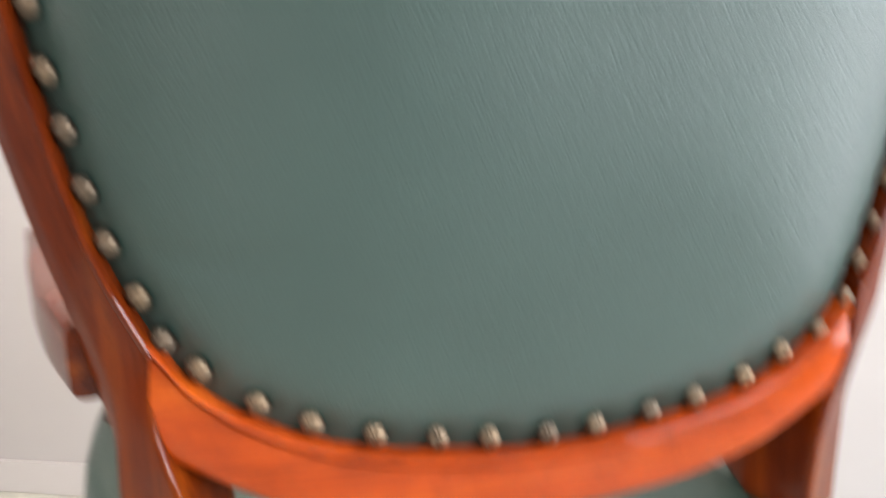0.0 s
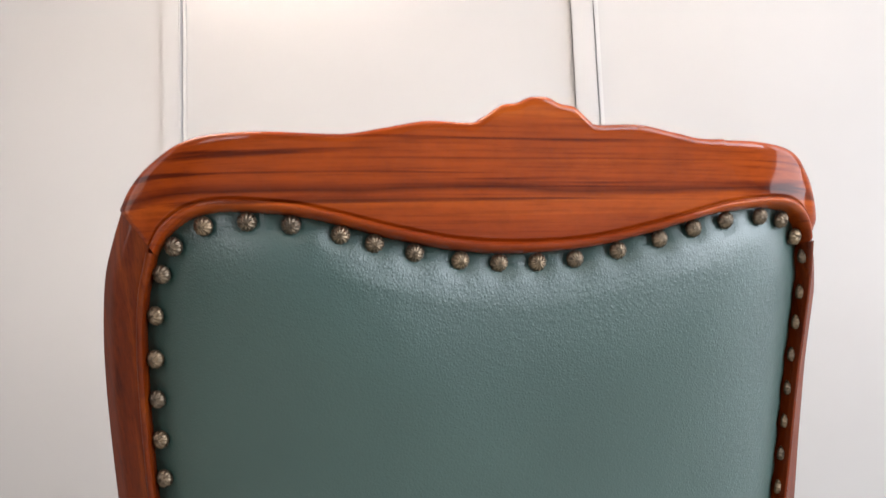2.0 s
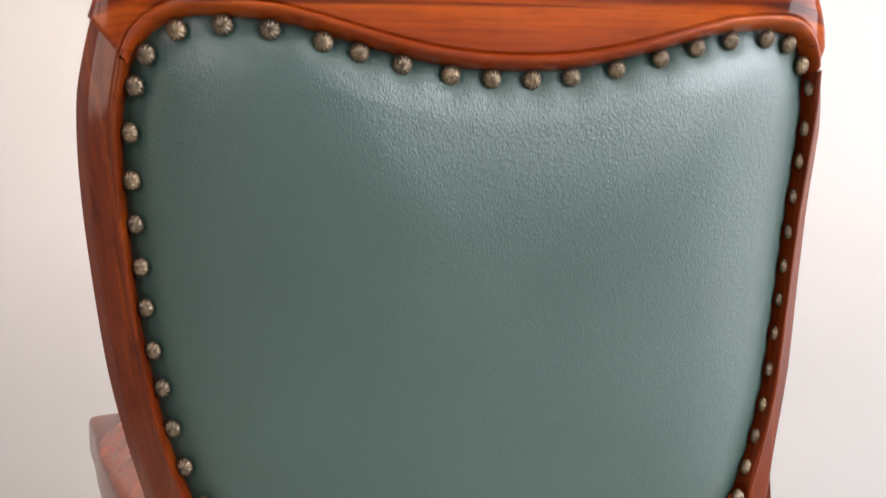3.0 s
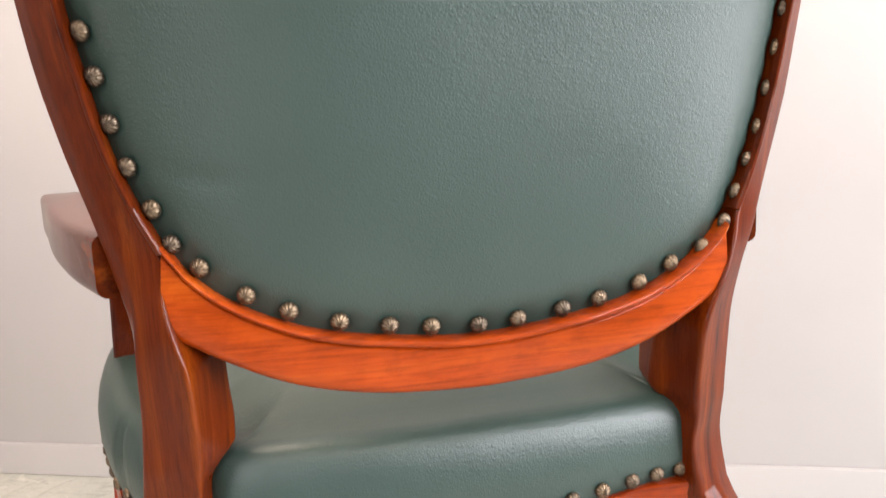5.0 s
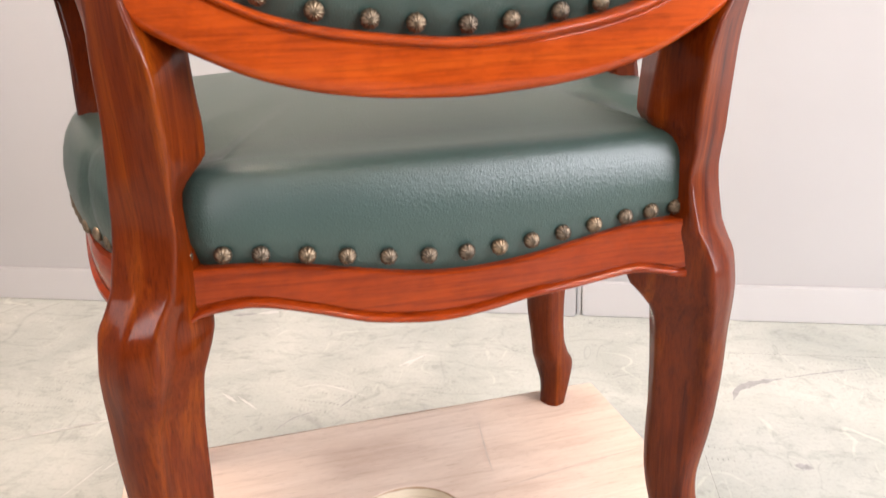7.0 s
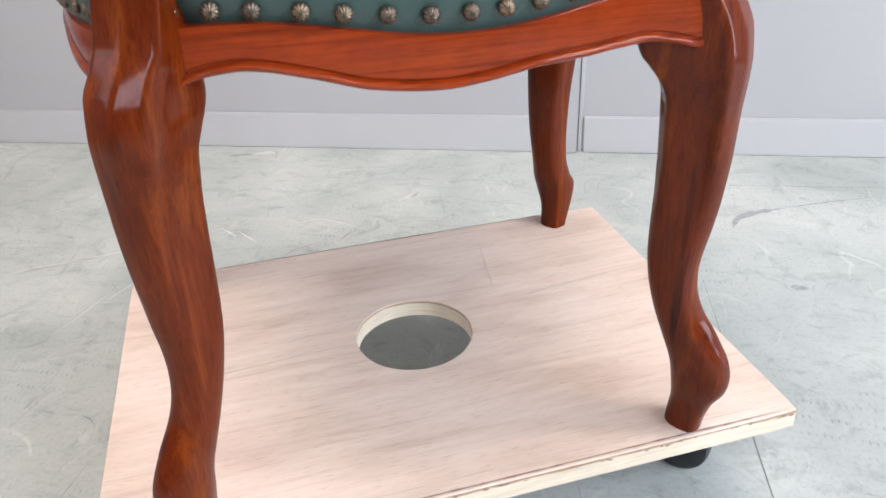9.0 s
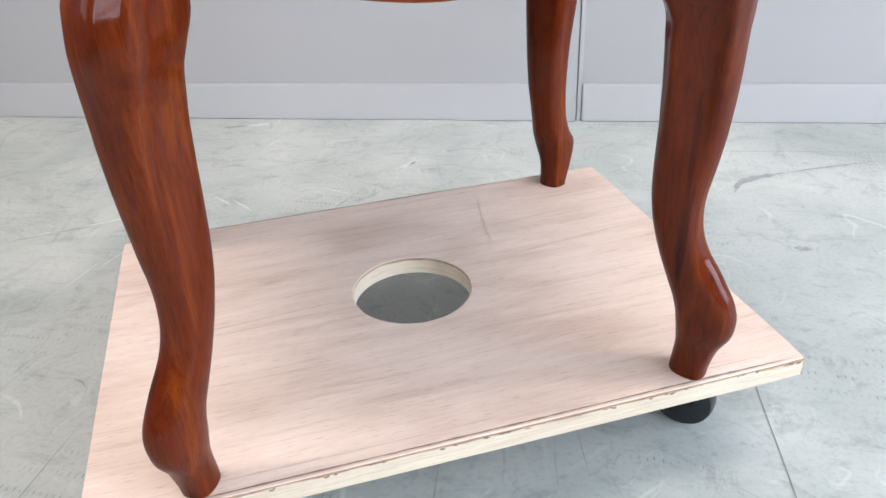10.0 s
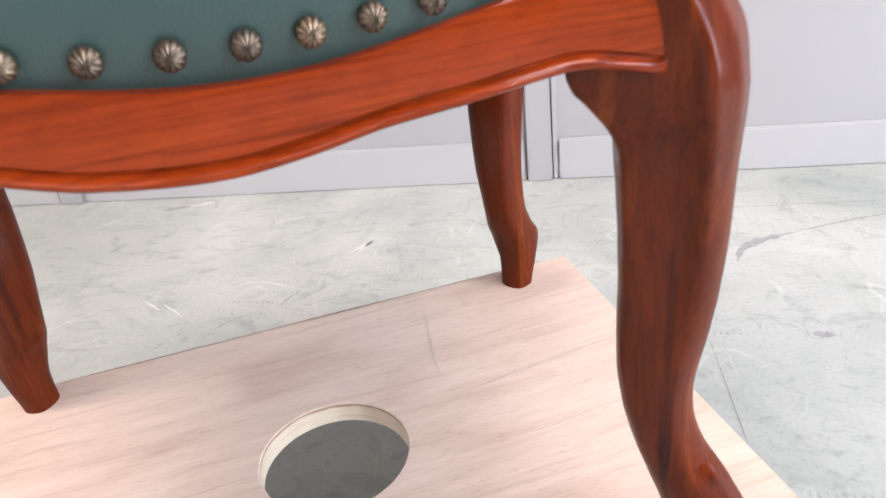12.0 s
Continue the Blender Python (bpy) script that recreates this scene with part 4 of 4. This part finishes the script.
def padded(loop, sign, base, puff, pulls=()):
    """Stuffed leather over a loop; each nail pulls a dimple into it."""
    cx, cz = 0.0, 0.73
    steps = [0.0, 0.01, 0.02, 0.032, 0.045, 0.06, 0.076, 0.094, 0.115, 0.14, 0.168, 0.2, 0.235, 0.275, 0.32, 0.37, 0.43, 0.5, 0.58, 0.67, 0.77, 0.87, 0.96]
    rings = []
    for s in steps:
        ring = []
        for x, z in loop:
            px, pz = x + (cx - x) * s, z + (cz - z) * s
            k, wide = min(1.0, s / 0.16), min(1.0, s / 0.85)
            h = base + sign * (puff * 0.5 * (1 - (1 - k) ** 2.2) + (puff * 0.5 + 0.018) * (1 - (1 - wide) ** 2))
            wx = px + mid(pz, px)
            if s < 0.2:
                for nx, nz in pulls:
                    d2 = (wx - nx) ** 2 + (pz - nz) ** 2
                    if d2 < 0.0012:
                        h -= sign * (0.0022 * math.exp(-d2 / 0.00007) + 0.0010 * math.exp(-d2 / 0.0004))
            if pulls and s < 0.5:
                u = wx + 0.172
                if 0 < u < 0.06:
                    h -= sign * 0.0016 * math.sin(math.pi * u / 0.06) * math.exp(-((pz - 0.6525 + 0.25 * u) / 0.004) ** 2)
            ring.append((wx, back_y(wx, pz) + h, pz))
        rings.append(ring)
    bm = loft(rings, caps=False)
    bm.verts.ensure_lookup_table()
    n = len(loop)
    bm.faces.new([bm.verts[len(bm.verts) - n + k] for k in range(n)])
    return bm


part("back_cover", padded(inner_loop, -1, 0.0015, 0.010, pulls), green_leather, chair, "smooth green leather back cover", angle=80)
part("front_cushion", padded(inner_loop, 1, 0.024, 0.022), green_leather, chair, "green leather front cushion", angle=80)
SEAT_X = (-0.1576, -0.135, -0.113, -0.086, -0.0622, -0.037, -0.0116, 0.0130, 0.035, 0.057, 0.079, 0.1015, 0.1245, 0.144, 0.163)
for x in SEAT_X:
    a = abs(x - XC)
    z = 0.4085 + 0.0125 * (0.5 - 0.5 * math.cos(math.pi * min(1, a / 0.16)))
    nail(x - 0.0012, -0.0190 + (0.25 if x > XC else 0.55) * (x - XC) ** 2, z, (0.35 * (x - XC), -1, -0.05))
for side in (1, -1):
    for p in spline([(x, y, 0) for x, y in SIDE_LINE], 17)[1:]:
        reach = next(a[0] + (b[0] - a[0]) * (p.y - a[1]) / (b[1] - a[1]) for a, b in zip(half[8:], half[9:]) if a[1] <= max(p.y, 0.0426) <= b[1])
        reach += 0.007 * math.sin(math.pi * clamp((p.y - 0.05) / 0.33)) if side > 0 else 0.0
        nail(XC * 1.15 - side * (reach + 0.0012), p.y, 0.413, (-side, -0.25, 0))

# ---- floor sheets, seams and marks ----
part("floor_sheet", box_bm(ROOM_L, ROOM_R, ROOM_BACK, WALL_Y + 0.002, -0.004, 0.0), floor_mat, floor)


def smear(points, width, material, name, owner=floor):
    pts = spline([(x, y, 0) for x, y in points], 24)
    rr = random.Random(len(points) * 7 + int(abs(points[0][0]) * 100))
    bm = bmesh.new()
    rows = []
    for k, p in enumerate(pts):
        t = (pts[min(23, k + 1)] - pts[max(0, k - 1)]).normalized()
        w = width * math.sin(math.pi * (0.04 + 0.92 * k / 23)) * rr.uniform(0.5, 1.1)
        n = Vector((-t.y, t.x, 0))
        rows.append((bm.verts.new(p + n * w + Vector((0, 0, 0.0006))), bm.verts.new(p - n * w * rr.uniform(0.5, 1) + Vector((0, 0, 0.0006)))))
    for a, b in zip(rows, rows[1:]):
        bm.faces.new((a[0], a[1], b[1], b[0]))
    part(name, bm, material, owner)


smear([(0.385, 0.79), (0.40, 0.825), (0.43, 0.85), (0.488, 0.874)], 0.010, scuff_mat, "scuff")
smear([(0.488, 0.874), (0.56, 0.90), (0.66, 0.93)], 0.003, scuff_mat, "scuff")
smear([(0.435, 0.606), (0.462, 0.602)], 0.009, scuff_mat, "scuff")
smear([(-0.655, 1.06), (-0.60, 1.075)], 0.011, scuff_mat, "scuff")
smear([(-0.60, 1.075), (-0.55, 1.09)], 0.010, pale_mat, "scrape")
smear([(-0.85, 0.54), (-0.69, 0.625), (-0.6, 0.70)], 0.004, pale_mat, "scrape")
smear([(-0.225, 0.86), (-0.18, 0.91)], 0.005, pale_mat, "scrape")
for seam in ([(0.307, 0.66), (0.312, 0.45), (0.313, 0.28), (0.317, 0.10), (0.318, -0.2)], [(-0.040, 0.16), (-0.037, 0.05), (-0.036, -0.15)], [(-0.461, 0.15), (-0.465, 0.08), (-0.475, -0.12)], [(0.32, 0.966), (0.7, 0.972), (1.2, 0.975)]):
    smear(seam, 0.0008, crack_mat, "seam")
pencil = painted("grey_smudge", (0.59, 0.485, 0.405), 0.7, 0.25, 60)
worn_edge = painted("worn_veneer_edge", (0.30, 0.20, 0.145), 0.7, 0.35, 90)
veneer_line = painted("veneer_streak", (0.57, 0.45, 0.37), 0.7, 0.2, 40)
smear([(0.146, 0.405), (0.1423, 0.3835), (0.1346, 0.3372), (0.1276, 0.2802)], 0.0015, pencil, "smudge", dolly)
smear([(0.1306, 0.2583), (0.2148, 0.2699), (0.2945, 0.278), (0.330, 0.281)], 0.0026, veneer_line, "streak", dolly)
smear([(-0.29, 0.215), (-0.15, 0.226), (-0.055, 0.231)], 0.0020, veneer_line, "streak", dolly)
smear([(-0.20, 0.105), (-0.16, 0.072)], 0.0010, pencil, "smudge", dolly)
smear([(-0.30, 0.0085), (-0.05, 0.0065), (0.15, 0.0065), (0.33, 0.0040)], 0.0018, veneer_line, "streak", dolly)
for edge in ([(-0.306, 0.4508), (-0.10, 0.4510), (0.10, 0.4509), (0.331, 0.4510)], [(-0.10, -0.0060), (0.05, -0.0064), (0.14, -0.0058)], [(0.10, -0.0062), (0.20, -0.0060), (0.331, -0.0066)], [(-0.305, -0.0062), (-0.20, -0.0058), (-0.06, -0.0063)]):
    smear(edge, 0.0014, worn_edge, "worn_edge", dolly)
for line, width in (([(-0.833, 0.544), (-0.776, 0.582), (-0.708, 0.611)], 0.0025), ([(-0.657, 0.388), (-0.642, 0.443), (-0.629, 0.509)], 0.0018), ([(-0.534, 0.73), (-0.492, 0.70)], 0.0035), ([(-0.498, 0.72), (-0.445, 0.68)], 0.0022),
                    ([(-0.21, 0.86), (-0.191, 0.901)], 0.0040), ([(-0.624, 0.476), (-0.603, 0.544)], 0.0016), ([(-0.411, 0.751), (-0.354, 0.775), (-0.262, 0.743)], 0.0020), ([(0.10, -0.02), (0.16, 0.01), (0.19, 0.05)], 0.0016)):
    smear(line, width, pale_mat, "scrape")
for line, width in (([(-0.515, 0.228), (-0.50, 0.222), (-0.488, 0.212)], 0.0020), ([(0.106, 0.194), (0.112, 0.16), (0.117, 0.135)], 0.0008), ([(-0.30, 0.70), (-0.285, 0.735)], 0.0030), ([(-0.39, 0.62), (-0.37, 0.66), (-0.33, 0.69)], 0.0024)):
    smear(line, width, scuff_mat, "scuff")
# chipped veneer along the near edge of the board
rr = random.Random(11)
bm = bmesh.new()
for k in range(70):
    x = BX0 + 0.02 + (BX1 - BX0 - 0.03) * rr.random() ** 0.8
    w, h, top = rr.uniform(0.0015, 0.007), rr.uniform(0.0006, 0.0026), -rr.uniform(0.0010, 0.0040)
    bm.faces.new([bm.verts.new((x + dx * w, BY0 - 0.0004, top + dz * h)) for dx, dz in ((0, -0.6), (0.7, -1), (1, -0.3), (0.6, 0), (0.1, 0.1))])
tagged(part("chipped_edge", bm, worn_edge, dolly, "ragged brown chips in the board's edge", smooth=False), kind="stuff")
